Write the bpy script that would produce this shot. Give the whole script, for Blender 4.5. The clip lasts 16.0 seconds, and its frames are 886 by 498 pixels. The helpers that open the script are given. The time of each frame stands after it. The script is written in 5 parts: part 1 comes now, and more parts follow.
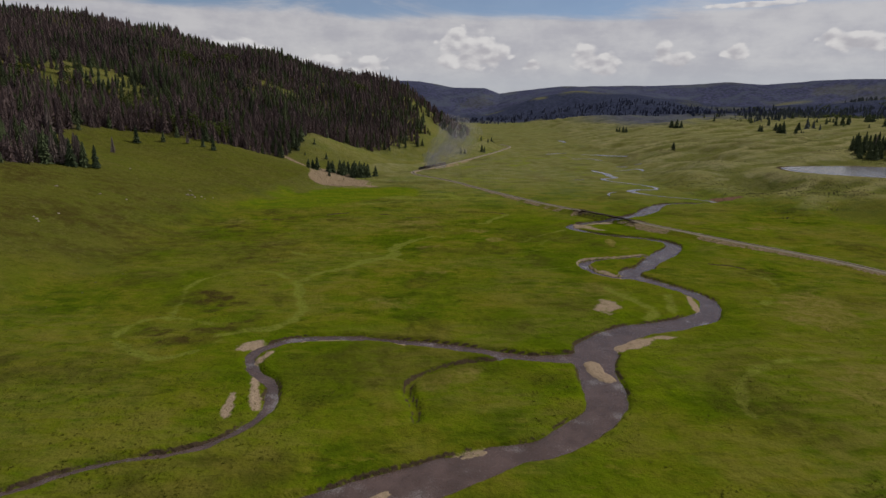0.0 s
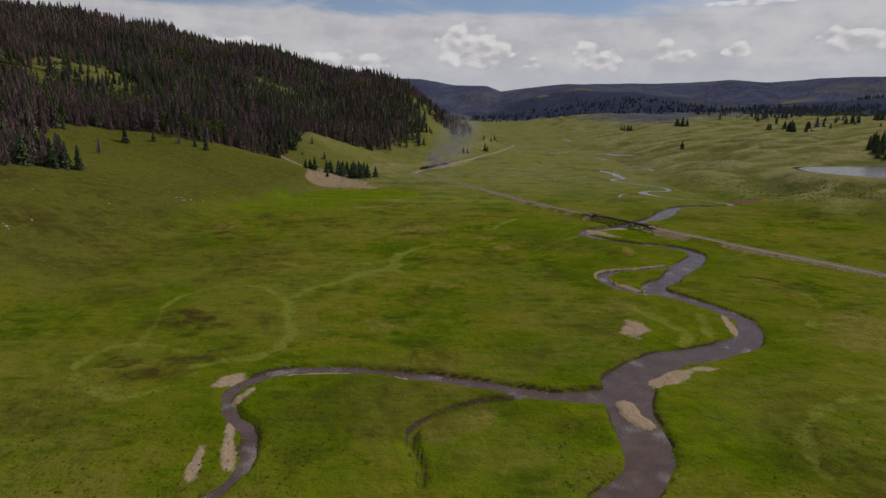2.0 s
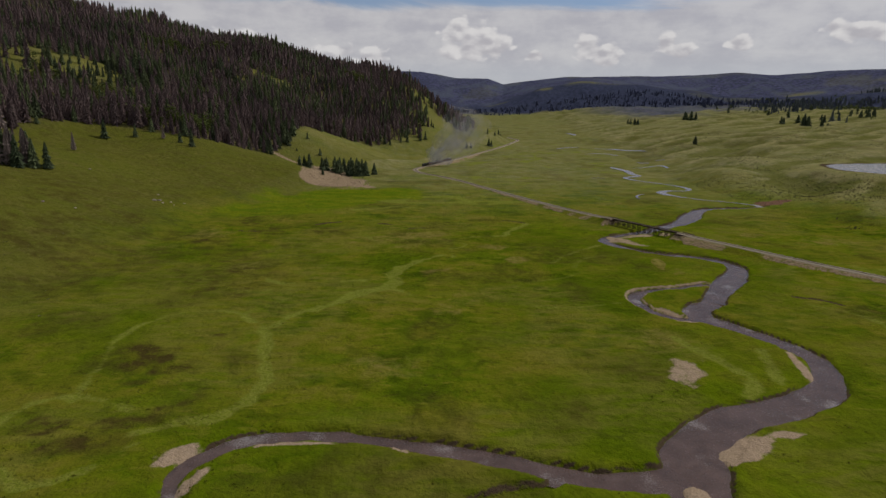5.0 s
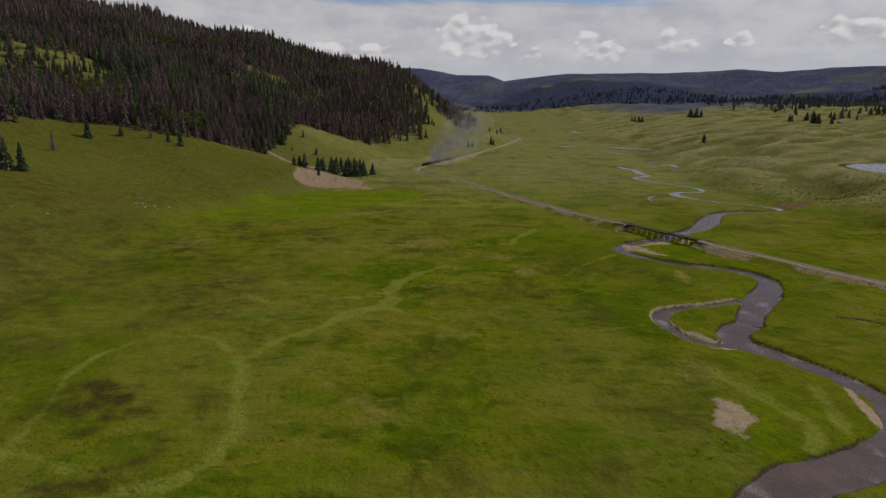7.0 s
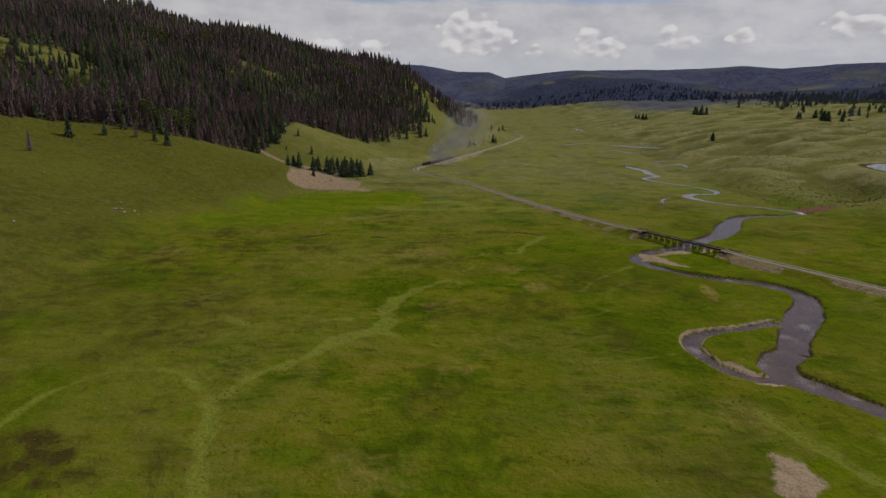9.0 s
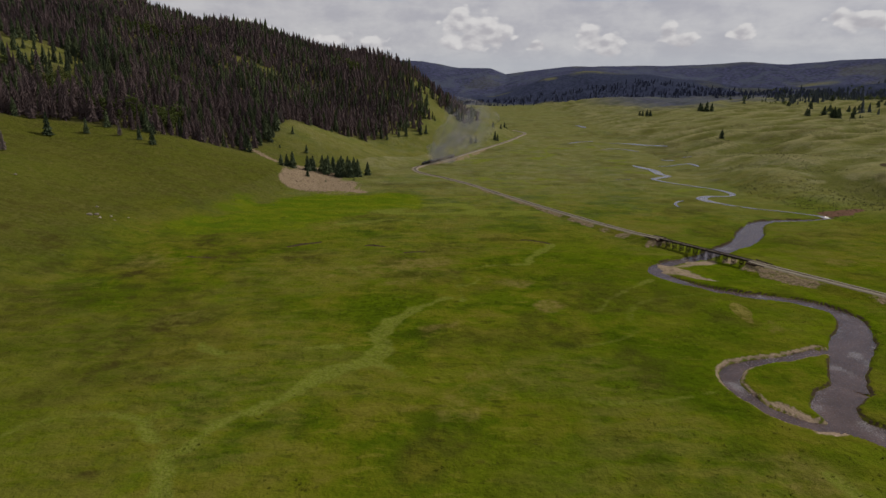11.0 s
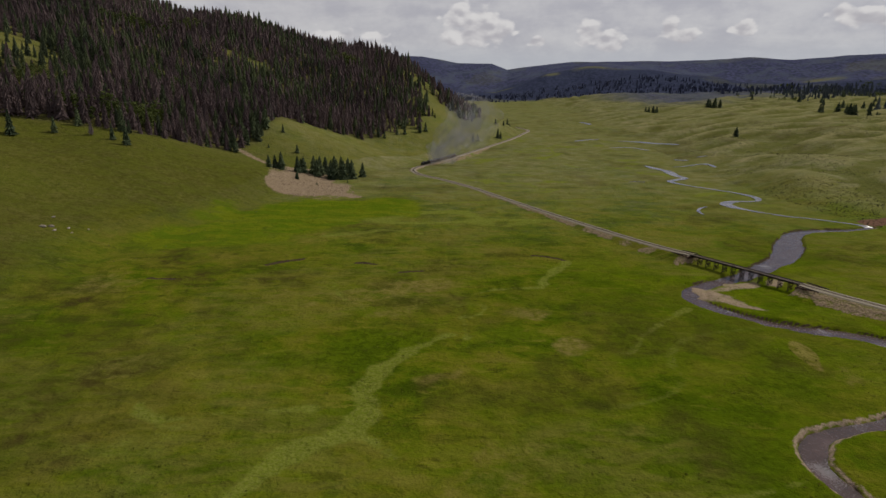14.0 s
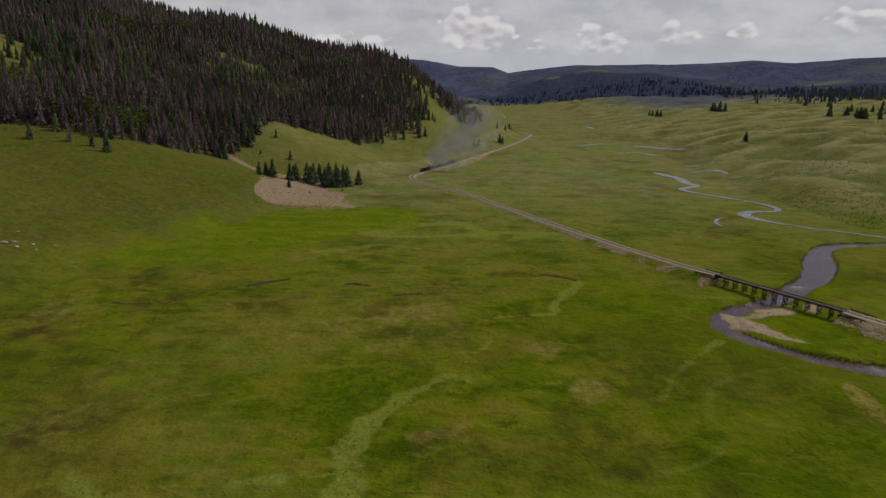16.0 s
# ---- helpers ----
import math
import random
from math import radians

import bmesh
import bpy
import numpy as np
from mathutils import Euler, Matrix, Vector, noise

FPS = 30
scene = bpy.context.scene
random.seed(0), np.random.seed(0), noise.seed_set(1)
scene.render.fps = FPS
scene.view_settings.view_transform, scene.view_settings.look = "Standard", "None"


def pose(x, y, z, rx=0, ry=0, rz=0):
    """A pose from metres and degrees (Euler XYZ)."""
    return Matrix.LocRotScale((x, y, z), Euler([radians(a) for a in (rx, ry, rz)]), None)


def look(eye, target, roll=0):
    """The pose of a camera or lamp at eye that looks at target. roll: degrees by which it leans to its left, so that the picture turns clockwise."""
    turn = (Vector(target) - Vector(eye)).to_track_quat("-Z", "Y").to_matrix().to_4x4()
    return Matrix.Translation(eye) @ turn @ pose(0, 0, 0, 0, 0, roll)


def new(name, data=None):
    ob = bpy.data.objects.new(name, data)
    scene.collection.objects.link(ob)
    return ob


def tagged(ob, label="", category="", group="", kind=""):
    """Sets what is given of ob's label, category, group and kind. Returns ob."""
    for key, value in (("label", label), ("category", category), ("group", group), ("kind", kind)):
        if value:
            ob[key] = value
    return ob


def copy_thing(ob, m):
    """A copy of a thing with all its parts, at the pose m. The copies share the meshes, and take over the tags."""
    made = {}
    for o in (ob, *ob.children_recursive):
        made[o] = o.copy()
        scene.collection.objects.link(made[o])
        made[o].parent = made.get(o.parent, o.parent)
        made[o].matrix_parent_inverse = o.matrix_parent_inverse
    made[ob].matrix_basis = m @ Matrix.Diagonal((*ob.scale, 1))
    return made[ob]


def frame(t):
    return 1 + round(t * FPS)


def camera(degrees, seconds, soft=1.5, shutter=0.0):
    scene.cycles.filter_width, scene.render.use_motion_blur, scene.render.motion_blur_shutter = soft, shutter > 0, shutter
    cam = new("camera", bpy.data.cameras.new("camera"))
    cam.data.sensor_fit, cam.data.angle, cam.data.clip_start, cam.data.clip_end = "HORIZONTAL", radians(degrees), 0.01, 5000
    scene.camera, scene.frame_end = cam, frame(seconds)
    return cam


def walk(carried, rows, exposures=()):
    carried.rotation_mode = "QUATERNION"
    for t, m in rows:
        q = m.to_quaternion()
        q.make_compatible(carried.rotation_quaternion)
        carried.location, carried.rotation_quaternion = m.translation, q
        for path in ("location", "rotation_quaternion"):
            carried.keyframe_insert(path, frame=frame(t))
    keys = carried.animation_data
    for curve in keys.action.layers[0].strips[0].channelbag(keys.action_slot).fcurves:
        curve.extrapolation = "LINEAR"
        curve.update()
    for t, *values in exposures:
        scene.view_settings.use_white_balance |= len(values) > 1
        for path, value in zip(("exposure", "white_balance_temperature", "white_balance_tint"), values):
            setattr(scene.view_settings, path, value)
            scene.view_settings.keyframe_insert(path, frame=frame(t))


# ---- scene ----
cam = camera(74, 16.0)

# seconds, eye, yaw to the left and pitch upwards in degrees
PATH = [
    (0.0, 4.13, -7.24, 80.25, -0.692, -12.754),
    (0.5, 3.58, -0.03, 80.30, -0.669, -12.713),
    (1.0, 3.07, 7.17, 80.36, -0.649, -12.749),
    (1.5, 2.58, 14.35, 80.42, -0.630, -12.832),
    (2.0, 2.11, 21.53, 80.46, -0.612, -12.941),
    (2.5, 1.69, 28.70, 80.51, -0.597, -13.060),
    (3.0, 1.29, 35.85, 80.57, -0.583, -13.179),
    (3.5, 0.91, 42.99, 80.61, -0.570, -13.292),
    (4.0, 0.57, 50.13, 80.67, -0.559, -13.395),
    (4.5, 0.25, 57.26, 80.71, -0.549, -13.488),
    (5.0, -0.04, 64.39, 80.77, -0.540, -13.570),
    (5.5, -0.29, 71.48, 80.81, -0.531, -13.644),
    (6.0, -0.53, 78.58, 80.85, -0.524, -13.712),
    (6.5, -0.76, 85.68, 80.91, -0.517, -13.777),
    (7.0, -0.94, 92.75, 80.95, -0.511, -13.840),
    (7.5, -1.11, 99.82, 80.99, -0.505, -13.904),
    (8.0, -1.25, 106.88, 81.03, -0.500, -13.970),
    (8.5, -1.36, 113.93, 81.07, -0.494, -14.041),
    (9.0, -1.46, 120.97, 81.12, -0.489, -14.116),
    (9.5, -1.53, 128.00, 81.14, -0.484, -14.196),
    (10.0, -1.58, 135.02, 81.19, -0.479, -14.279),
    (10.5, -1.62, 142.03, 81.23, -0.473, -14.366),
    (11.0, -1.62, 149.03, 81.26, -0.467, -14.454),
    (11.5, -1.62, 156.02, 81.30, -0.460, -14.541),
    (12.0, -1.60, 163.00, 81.33, -0.453, -14.624),
    (12.5, -1.55, 169.96, 81.37, -0.445, -14.700),
    (13.0, -1.50, 176.93, 81.40, -0.436, -14.765),
    (13.5, -1.41, 183.88, 81.42, -0.426, -14.812),
    (14.0, -1.32, 190.82, 81.47, -0.415, -14.837),
    (14.5, -1.20, 197.75, 81.49, -0.403, -14.831),
    (15.0, -1.08, 204.67, 81.52, -0.390, -14.785),
    (15.5, -0.94, 211.58, 81.55, -0.374, -14.688),
    (16.0, -0.78, 218.48, 81.58, -0.358, -14.524),
]
ROLL = 0.74
walk(cam, [(t, pose(x, y, z) @ pose(0, 0, 0, 0, 0, yaw) @ pose(0, 0, 0, 90 + pitch) @ pose(0, 0, 0, 0, 0, ROLL))
           for t, x, y, z, yaw, pitch in PATH])

# ---- world and sun ----
SUN_AZ, SUN_EL = radians(58), radians(47)  # azimuth to the right of +y
world = bpy.data.worlds.new("world")
scene.world = world
world.use_nodes = True


def tree_of(owner):
    owner.node_tree.nodes.clear()
    return owner.node_tree


class Nodes:
    """Short hand for building node trees."""

    def __init__(self, owner):
        self.tree = tree_of(owner)

    def add(self, kind, **sets):
        node = self.tree.nodes.new("ShaderNode" + kind)
        for key, value in sets.items():
            if key == "operation":
                node.operation = value
            elif key == "blend_type":
                node.blend_type = value
            elif key == "data_type":
                node.data_type = value
            elif key == "attribute_name":
                node.attribute_name = value
            elif key == "sky_type":
                node.sky_type = value
        return node

    def link(self, a, b):
        self.tree.links.new(a, b)

    def put(self, socket, value):
        if isinstance(value, bpy.types.NodeSocket):
            self.link(value, socket)
        else:
            socket.default_value = value

    def math(self, op, a, b=0.0, c=0.0, clamp=False):
        node = self.add("Math", operation=op)
        node.use_clamp = clamp
        for socket, value in zip(node.inputs, (a, b, c)):
            self.put(socket, value)
        return node.outputs[0]

    def ramp(self, value, lo, hi, to_lo=0.0, to_hi=1.0):
        node = self.add("MapRange")
        node.interpolation_type = "SMOOTHSTEP"
        for socket, v in zip(node.inputs, (value, lo, hi, to_lo, to_hi)):
            self.put(socket, v)
        return node.outputs[0]

    def mix(self, factor, a, b, blend="MIX"):
        node = self.add("Mix", data_type="RGBA", blend_type=blend)
        self.put(node.inputs[0], factor)
        self.put(node.inputs[6], a)
        self.put(node.inputs[7], b)
        return node.outputs[2]

    def noise(self, vector, scale, detail=3.0, rough=0.55, distort=0.0):
        node = self.add("TexNoise")
        if vector is not None:
            self.link(vector, node.inputs["Vector"])
        node.inputs["Scale"].default_value = scale
        node.inputs["Detail"].default_value = detail
        node.inputs["Roughness"].default_value = rough
        node.inputs["Distortion"].default_value = distort
        return node.outputs[0]

    def attr(self, name):
        return self.add("Attribute", attribute_name=name).outputs["Fac"]

    def rgb(self, r, g, b):
        return (r, g, b, 1.0)


def build_sky():
    n = Nodes(world)
    sky = n.add("TexSky", sky_type="NISHITA")
    sky.sun_disc = False
    sky.sun_elevation, sky.sun_rotation = SUN_EL, SUN_AZ
    sky.altitude, sky.air_density, sky.dust_density = 3000, 1.0, 0.6
    way = n.add("TexCoord").outputs["Generated"]
    parts = n.add("SeparateXYZ")
    n.link(way, parts.inputs[0])
    x, y, z = parts.outputs
    az = n.math("ARCTAN2", x, y)
    flat = n.math("SQRT", n.math("ADD", n.math("MULTIPLY", x, x), n.math("MULTIPLY", y, y)))
    el = n.math("ARCTAN2", z, flat)
    uv = n.add("CombineXYZ")
    n.link(az, uv.inputs[0])
    n.link(n.math("MULTIPLY", el, 1.6), uv.inputs[1])
    streak = n.add("CombineXYZ")
    n.link(az, streak.inputs[0])
    n.link(n.math("MULTIPLY", el, 6.0), streak.inputs[1])
    soft = n.noise(uv.outputs[0], 11, 6, 0.6)
    wisps = n.noise(streak.outputs[0], 3.2, 6, 0.62, 0.6)
    # a bank of cloud over the hills, ragged and streaky at its upper rim
    level = n.math("ADD", n.ramp(el, 0.122, 0.168, 0.55, -0.07), n.ramp(el, 0.26, 0.60, 0.0, 0.30))
    veil = n.ramp(n.math("ADD", wisps, level), 0.42, 0.74, 0.14, 1.0)
    shade = n.math("ADD", n.math("MULTIPLY", soft, 0.75), n.math("MULTIPLY", wisps, 0.45))
    grey = n.mix(n.ramp(shade, 0.46, 0.74), n.rgb(5.9, 5.7, 6.1), n.rgb(7.7, 7.45, 7.5))
    grey = n.mix(n.ramp(el, 0.045, 0.085, 0.7, 0.0), grey, n.rgb(5.9, 6.0, 6.6))
    colour = n.mix(n.math("MULTIPLY", veil, 0.90), sky.outputs[0], grey)

    def swell(shift_u, shift_v):
        """Billows of a heaped cloud, also a little aside for the light on them."""
        at = n.add("VectorMath", operation="ADD")
        n.link(uv.outputs[0], at.inputs[0])
        at.inputs[1].default_value = (shift_u, shift_v, 0)
        where = at.outputs[0]
        cell = n.add("TexVoronoi")
        cell.feature = "SMOOTH_F1"
        cell.inputs["Scale"].default_value = 42
        cell.inputs["Smoothness"].default_value = 0.9
        bent = n.add("VectorMath", operation="ADD")
        wob = n.add("VectorMath", operation="SCALE")
        cloud = n.add("TexNoise")
        cloud.inputs["Scale"].default_value = 48
        cloud.inputs["Detail"].default_value = 3
        n.link(where, cloud.inputs["Vector"])
        n.link(cloud.outputs[1], wob.inputs[0])
        wob.inputs["Scale"].default_value = 0.022
        n.link(where, bent.inputs[0])
        n.link(wob.outputs[0], bent.inputs[1])
        n.link(bent.outputs[0], cell.inputs["Vector"])
        billow = n.math("SUBTRACT", 0.75, cell.outputs["Distance"])
        return n.math("ADD", billow, n.math("MULTIPLY", n.noise(where, 42, 5, 0.52), 0.60))

    here, aside = swell(0, 0), swell(0.006, 0.013)
    lit = n.math("SUBTRACT", here, aside)
    # heaped clouds: azimuth, elevation, half width, half height
    heaps = ((0.050, 0.090, 0.056, 0.018), (0.086, 0.097, 0.030, 0.021), (0.060, 0.105, 0.038, 0.026), (0.030, 0.117, 0.028, 0.023), (0.262, 0.083, 0.026, 0.017), (0.237, 0.093, 0.020, 0.021),
             (0.366, 0.088, 0.022, 0.013), (0.352, 0.098, 0.018, 0.016), (0.450, 0.096, 0.017, 0.013), (0.600, 0.103, 0.036, 0.013), (0.572, 0.111, 0.018, 0.010), (-0.314, 0.099, 0.042, 0.013),
             (-0.170, 0.084, 0.040, 0.013), (-0.111, 0.078, 0.024, 0.019), (0.155, 0.081, 0.016, 0.007), (0.470, 0.160, 0.060, 0.004))
    for a, e, w, h in heaps:
        du = n.math("DIVIDE", n.math("SUBTRACT", az, a), w)
        dv = n.math("DIVIDE", n.math("SUBTRACT", el, e), h)
        r = n.math("SQRT", n.math("ADD", n.math("MULTIPLY", du, du), n.math("MULTIPLY", dv, dv)))
        edge = n.math("ADD", n.math("SUBTRACT", 1.0, r), n.math("MULTIPLY", n.math("SUBTRACT", here, 0.52), 1.25))
        mask = n.math("MULTIPLY", n.ramp(edge, -0.02, 0.42), n.ramp(dv, -1.25, -0.75))
        light = n.math("ADD", n.math("MULTIPLY", dv, 0.20), n.math("MULTIPLY", lit, 0.9))
        light = n.math("ADD", light, n.ramp(edge, 0.10, 0.80, 0.10, 0.04))
        tone = n.mix(n.ramp(light, -0.30, 0.36), n.rgb(5.9, 5.75, 6.15), n.rgb(9.1, 8.9, 8.9))
        colour = n.mix(n.math("MULTIPLY", mask, 0.92), colour, tone)
    back = n.add("Background")
    back.inputs[1].default_value = 0.071
    n.link(colour, back.inputs[0])
    out = n.add("OutputWorld")
    n.link(back.outputs[0], out.inputs[0])


build_sky()
lamp = bpy.data.lights.new("sun", "SUN")
lamp.energy, lamp.angle, lamp.color = 3.0, radians(0.6), (1.0, 0.95, 0.87)
sun = new("sun", lamp)
to_sun = Vector((math.sin(SUN_AZ) * math.cos(SUN_EL), math.cos(SUN_AZ) * math.cos(SUN_EL), math.sin(SUN_EL)))
sun.matrix_world = look(tuple(to_sun * 300), (0, 0, 0))
scene.view_settings.exposure = 0.0


# ---- materials ----
def surface(name, rough=0.9):
    mat = bpy.data.materials.new(name)
    mat.use_nodes = True
    n = Nodes(mat)
    bsdf = n.add("BsdfPrincipled")
    bsdf.inputs["Roughness"].default_value = rough
    out = n.add("OutputMaterial")
    n.link(bsdf.outputs[0], out.inputs[0])
    return mat, n, bsdf


def bump(n, bsdf, height, strength, distance):
    node = n.add("Bump")
    node.inputs["Strength"].default_value = strength
    node.inputs["Distance"].default_value = distance
    n.link(height, node.inputs["Height"])
    n.link(node.outputs[0], bsdf.inputs["Normal"])


def ground_material():
    mat, n, bsdf = surface("meadow", 0.95)
    pos = n.add("NewGeometry").outputs["Position"]
    big = n.noise(pos, 0.012, 4, 0.6, 0.2)
    mid = n.noise(pos, 0.055, 5, 0.62, 0.2)
    small = n.noise(pos, 0.35, 4, 0.65)
    fine = n.noise(pos, 1.7, 3, 0.7)
    stretch = n.add("Mapping")
    stretch.inputs["Scale"].default_value = (1.0, 2.6, 1.0)
    n.link(pos, stretch.inputs["Vector"])
    streak = n.noise(stretch.outputs[0], 0.09, 5, 0.62, 0.3)
    patchy = n.noise(pos, 0.024, 6, 0.66, 0.6)
    clumps = n.noise(pos, 0.13, 5, 0.64, 0.25)
    blades = n.noise(pos, 1.15, 4, 0.75, 0.3)
    lean = n.add("Mapping")
    lean.inputs["Scale"].default_value = (1.0, 1.9, 1.0)
    lean.inputs["Rotation"].default_value = (0, 0, 0.5)
    n.link(pos, lean.inputs["Vector"])
    drift = n.noise(lean.outputs[0], 0.045, 6, 0.64, 0.5)
    vivid = n.noise(pos, 0.031, 5, 0.62, 1.1)
    # sward from dark wet green over yellow-green to dry olive
    sward = n.math("ADD", n.math("ADD", n.math("MULTIPLY", patchy, 0.42), n.math("MULTIPLY", drift, 0.34)), n.math("MULTIPLY", clumps, 0.24))
    tones = n.add("ValToRGB")
    stops = ((0.415, (0.031, 0.049, 0.0015)), (0.457, (0.049, 0.074, 0.002)), (0.497, (0.077, 0.092, 0.004)), (0.54, (0.094, 0.098, 0.007)), (0.59, (0.112, 0.104, 0.013)))
    while len(tones.color_ramp.elements) < len(stops):
        tones.color_ramp.elements.new(0.5)
    for element, (at, rgb) in zip(tones.color_ramp.elements, stops):
        element.position, element.color = at, (*rgb, 1)
    n.link(sward, tones.inputs[0])
    grass = n.mix(n.ramp(big, 0.46, 0.64, 0.0, 0.25), tones.outputs[0], n.rgb(0.099, 0.086, 0.0114))
    grass = n.mix(n.ramp(vivid, 0.52, 0.60, 0, 0.45), grass, n.rgb(0.074, 0.103, 0.00285))
    grass = n.mix(n.ramp(mid, 0.56, 0.64, 0, 0.55), grass, n.rgb(0.039, 0.051, 0.00285))
    # dark smudges painted in for the shade of bushy clumps
    smudge = n.noise(stretch.outputs[0], 0.10, 4, 0.6, 0.3)
    grass = n.mix(n.ramp(smudge, 0.61, 0.67, 0, 0.60), grass, n.rgb(0.035, 0.037, 0.0038))
    grass = n.mix(n.ramp(streak, 0.58, 0.66, 0, 0.55), grass, n.rgb(0.132, 0.124, 0.0152))
    grass = n.mix(n.ramp(small, 0.52, 0.70, 0, 0.35), grass, n.rgb(0.046, 0.051, 0.00285))
    col = n.mix(n.math("MULTIPLY", n.attr("lush"), n.ramp(mid, 0.25, 0.6, 0.85, 0.35)), grass, n.mix(n.ramp(clumps, 0.42, 0.60), n.rgb(0.083, 0.116, 0.0019), n.rgb(0.042, 0.066, 0.00095)))
    col = n.mix(n.math("MULTIPLY", n.attr("deep"), n.ramp(drift, 0.35, 0.60, 0.55, 1.0)), col, n.mix(n.ramp(small, 0.40, 0.62), n.rgb(0.058, 0.086, 0.0019), n.rgb(0.032, 0.051, 0.00095)))
    col = n.mix(n.math("MULTIPLY", n.attr("dry"), n.ramp(streak, 0.36, 0.60, 0.10, 0.85)), col, n.rgb(0.114, 0.106, 0.020))
    # sage scrub tone, paled and greyed further to stand in for haze
    scrub = n.mix(n.ramp(clumps, 0.40, 0.62), n.rgb(0.215, 0.190, 0.110), n.rgb(0.132, 0.126, 0.066))
    col = n.mix(n.math("MULTIPLY", n.attr("scrub"), n.ramp(mid, 0.35, 0.6, 0.72, 0.40)), col, scrub)
    # straw-dry crests and greener hollows, contrast also painting the relief's light and shade
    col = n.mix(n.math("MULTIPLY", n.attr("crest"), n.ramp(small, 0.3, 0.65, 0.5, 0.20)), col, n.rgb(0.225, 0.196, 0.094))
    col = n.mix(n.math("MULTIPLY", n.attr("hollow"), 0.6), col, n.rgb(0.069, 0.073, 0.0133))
    pasture = n.mix(n.ramp(small, 0.36, 0.64), n.rgb(0.094, 0.086, 0.022), n.rgb(0.054, 0.056, 0.010))
    pasture = n.mix(n.ramp(drift, 0.40, 0.60, 0.0, 0.65), pasture, n.rgb(0.064, 0.074, 0.010))
    col = n.mix(n.math("MULTIPLY", n.attr("pasture"), 0.8), col, pasture)
    tan = n.ramp(n.math("ADD", n.attr("tan"), n.math("MULTIPLY", n.math("SUBTRACT", clumps, 0.5), 1.1)), 0.30, 0.85, 0.0, 0.80)
    col = n.mix(tan, col, n.mix(n.ramp(small, 0.38, 0.64), n.rgb(0.162, 0.130, 0.036), n.rgb(0.098, 0.092, 0.013)))
    strip = n.ramp(n.math("ADD", n.attr("pale"), n.math("ADD", n.math("MULTIPLY", n.math("SUBTRACT", small, 0.5), 0.9), n.math("MULTIPLY", n.math("SUBTRACT", clumps, 0.5), 1.2))), 0.17, 0.84, 0.0, 0.88)
    col = n.mix(strip, col, n.mix(n.ramp(blades, 0.40, 0.60), n.rgb(0.152, 0.162, 0.028), n.rgb(0.086, 0.106, 0.010)))
    col = n.mix(n.math("MULTIPLY", n.attr("brown"), n.ramp(clumps, 0.38, 0.62, 1.0, 0.25)), col, n.rgb(0.039, 0.030, 0.0076))
    col = n.mix(n.math("MULTIPLY", n.attr("wood"), n.ramp(small, 0.3, 0.7, 0.95, 0.6)), col, n.rgb(0.070, 0.063, 0.0247))
    spring = n.ramp(n.math("ADD", n.attr("sole"), n.math("MULTIPLY", n.math("SUBTRACT", clumps, 0.5), 0.9)), 0.30, 0.70, 0.0, 0.80)
    col = n.mix(spring, col, n.mix(n.ramp(drift, 0.44, 0.58), n.rgb(0.098, 0.118, 0.005), n.rgb(0.060, 0.096, 0.003)))
    # grain of single tussocks
    speck = n.math("MULTIPLY", n.ramp(fine, 0.30, 0.72, 0.92, 1.06), n.ramp(blades, 0.34, 0.66, 0.90, 1.09))
    col = n.mix(1.0, col, n.mix(0.0, speck, speck), "MULTIPLY")
    pebbles = n.noise(pos, 2.6, 3, 0.8)
    stones = n.mix(n.ramp(pebbles, 0.35, 0.7), n.rgb(0.205, 0.148, 0.108), n.rgb(0.33, 0.245, 0.185))
    rubble = n.mix(n.ramp(fine, 0.35, 0.7), n.rgb(0.135, 0.098, 0.062), n.rgb(0.26, 0.195, 0.13))
    ragged = n.math("ADD", n.math("MULTIPLY", n.math("SUBTRACT", small, 0.5), 0.9), n.math("MULTIPLY", n.math("SUBTRACT", fine, 0.5), 0.8))
    col = n.mix(n.ramp(n.math("ADD", n.attr("scree"), ragged), 0.35, 0.65), col, rubble)
    # bare bank soil, darkened to take in the shadow line under the bank
    col = n.mix(n.ramp(n.math("ADD", n.attr("soil"), ragged), 0.35, 0.75), col, n.rgb(0.048, 0.034, 0.022))
    col = n.mix(n.ramp(n.math("ADD", n.attr("sand"), ragged), 0.30, 0.85, 0.0, 0.88), col, stones)
    col = n.mix(n.ramp(n.math("ADD", n.attr("red"), ragged), 0.38, 0.66), col, n.rgb(0.120, 0.066, 0.046))
    # forest cover of the far hills, aerial haze painted in as blue-violet
    canopy = n.add("TexVoronoi")
    n.link(pos, canopy.inputs["Vector"])
    canopy.inputs["Scale"].default_value = 0.055
    hazed_woods = n.mix(n.ramp(big, 0.35, 0.65), n.rgb(0.050, 0.053, 0.100), n.rgb(0.066, 0.068, 0.124))
    hazed_woods = n.mix(n.ramp(canopy.outputs["Distance"], 0.25, 0.75), hazed_woods, n.rgb(0.036, 0.041, 0.066))
    hazed_woods = n.mix(n.ramp(n.noise(pos, 0.006, 5, 0.65, 0.8), 0.46, 0.62, 0.0, 0.7), hazed_woods, n.rgb(0.064, 0.074, 0.100))
    # front ridge toned darker, carrying less of the painted haze
    hazed_woods = n.mix(n.math("MULTIPLY", n.attr("fore_ridge"), 0.8), hazed_woods, n.mix(n.ramp(canopy.outputs["Distance"], 0.2, 0.8), n.rgb(0.034, 0.040, 0.068), n.rgb(0.020, 0.025, 0.044)))
    col = n.mix(n.attr("far_wood"), col, hazed_woods)
    n.link(col, bsdf.inputs["Base Color"])
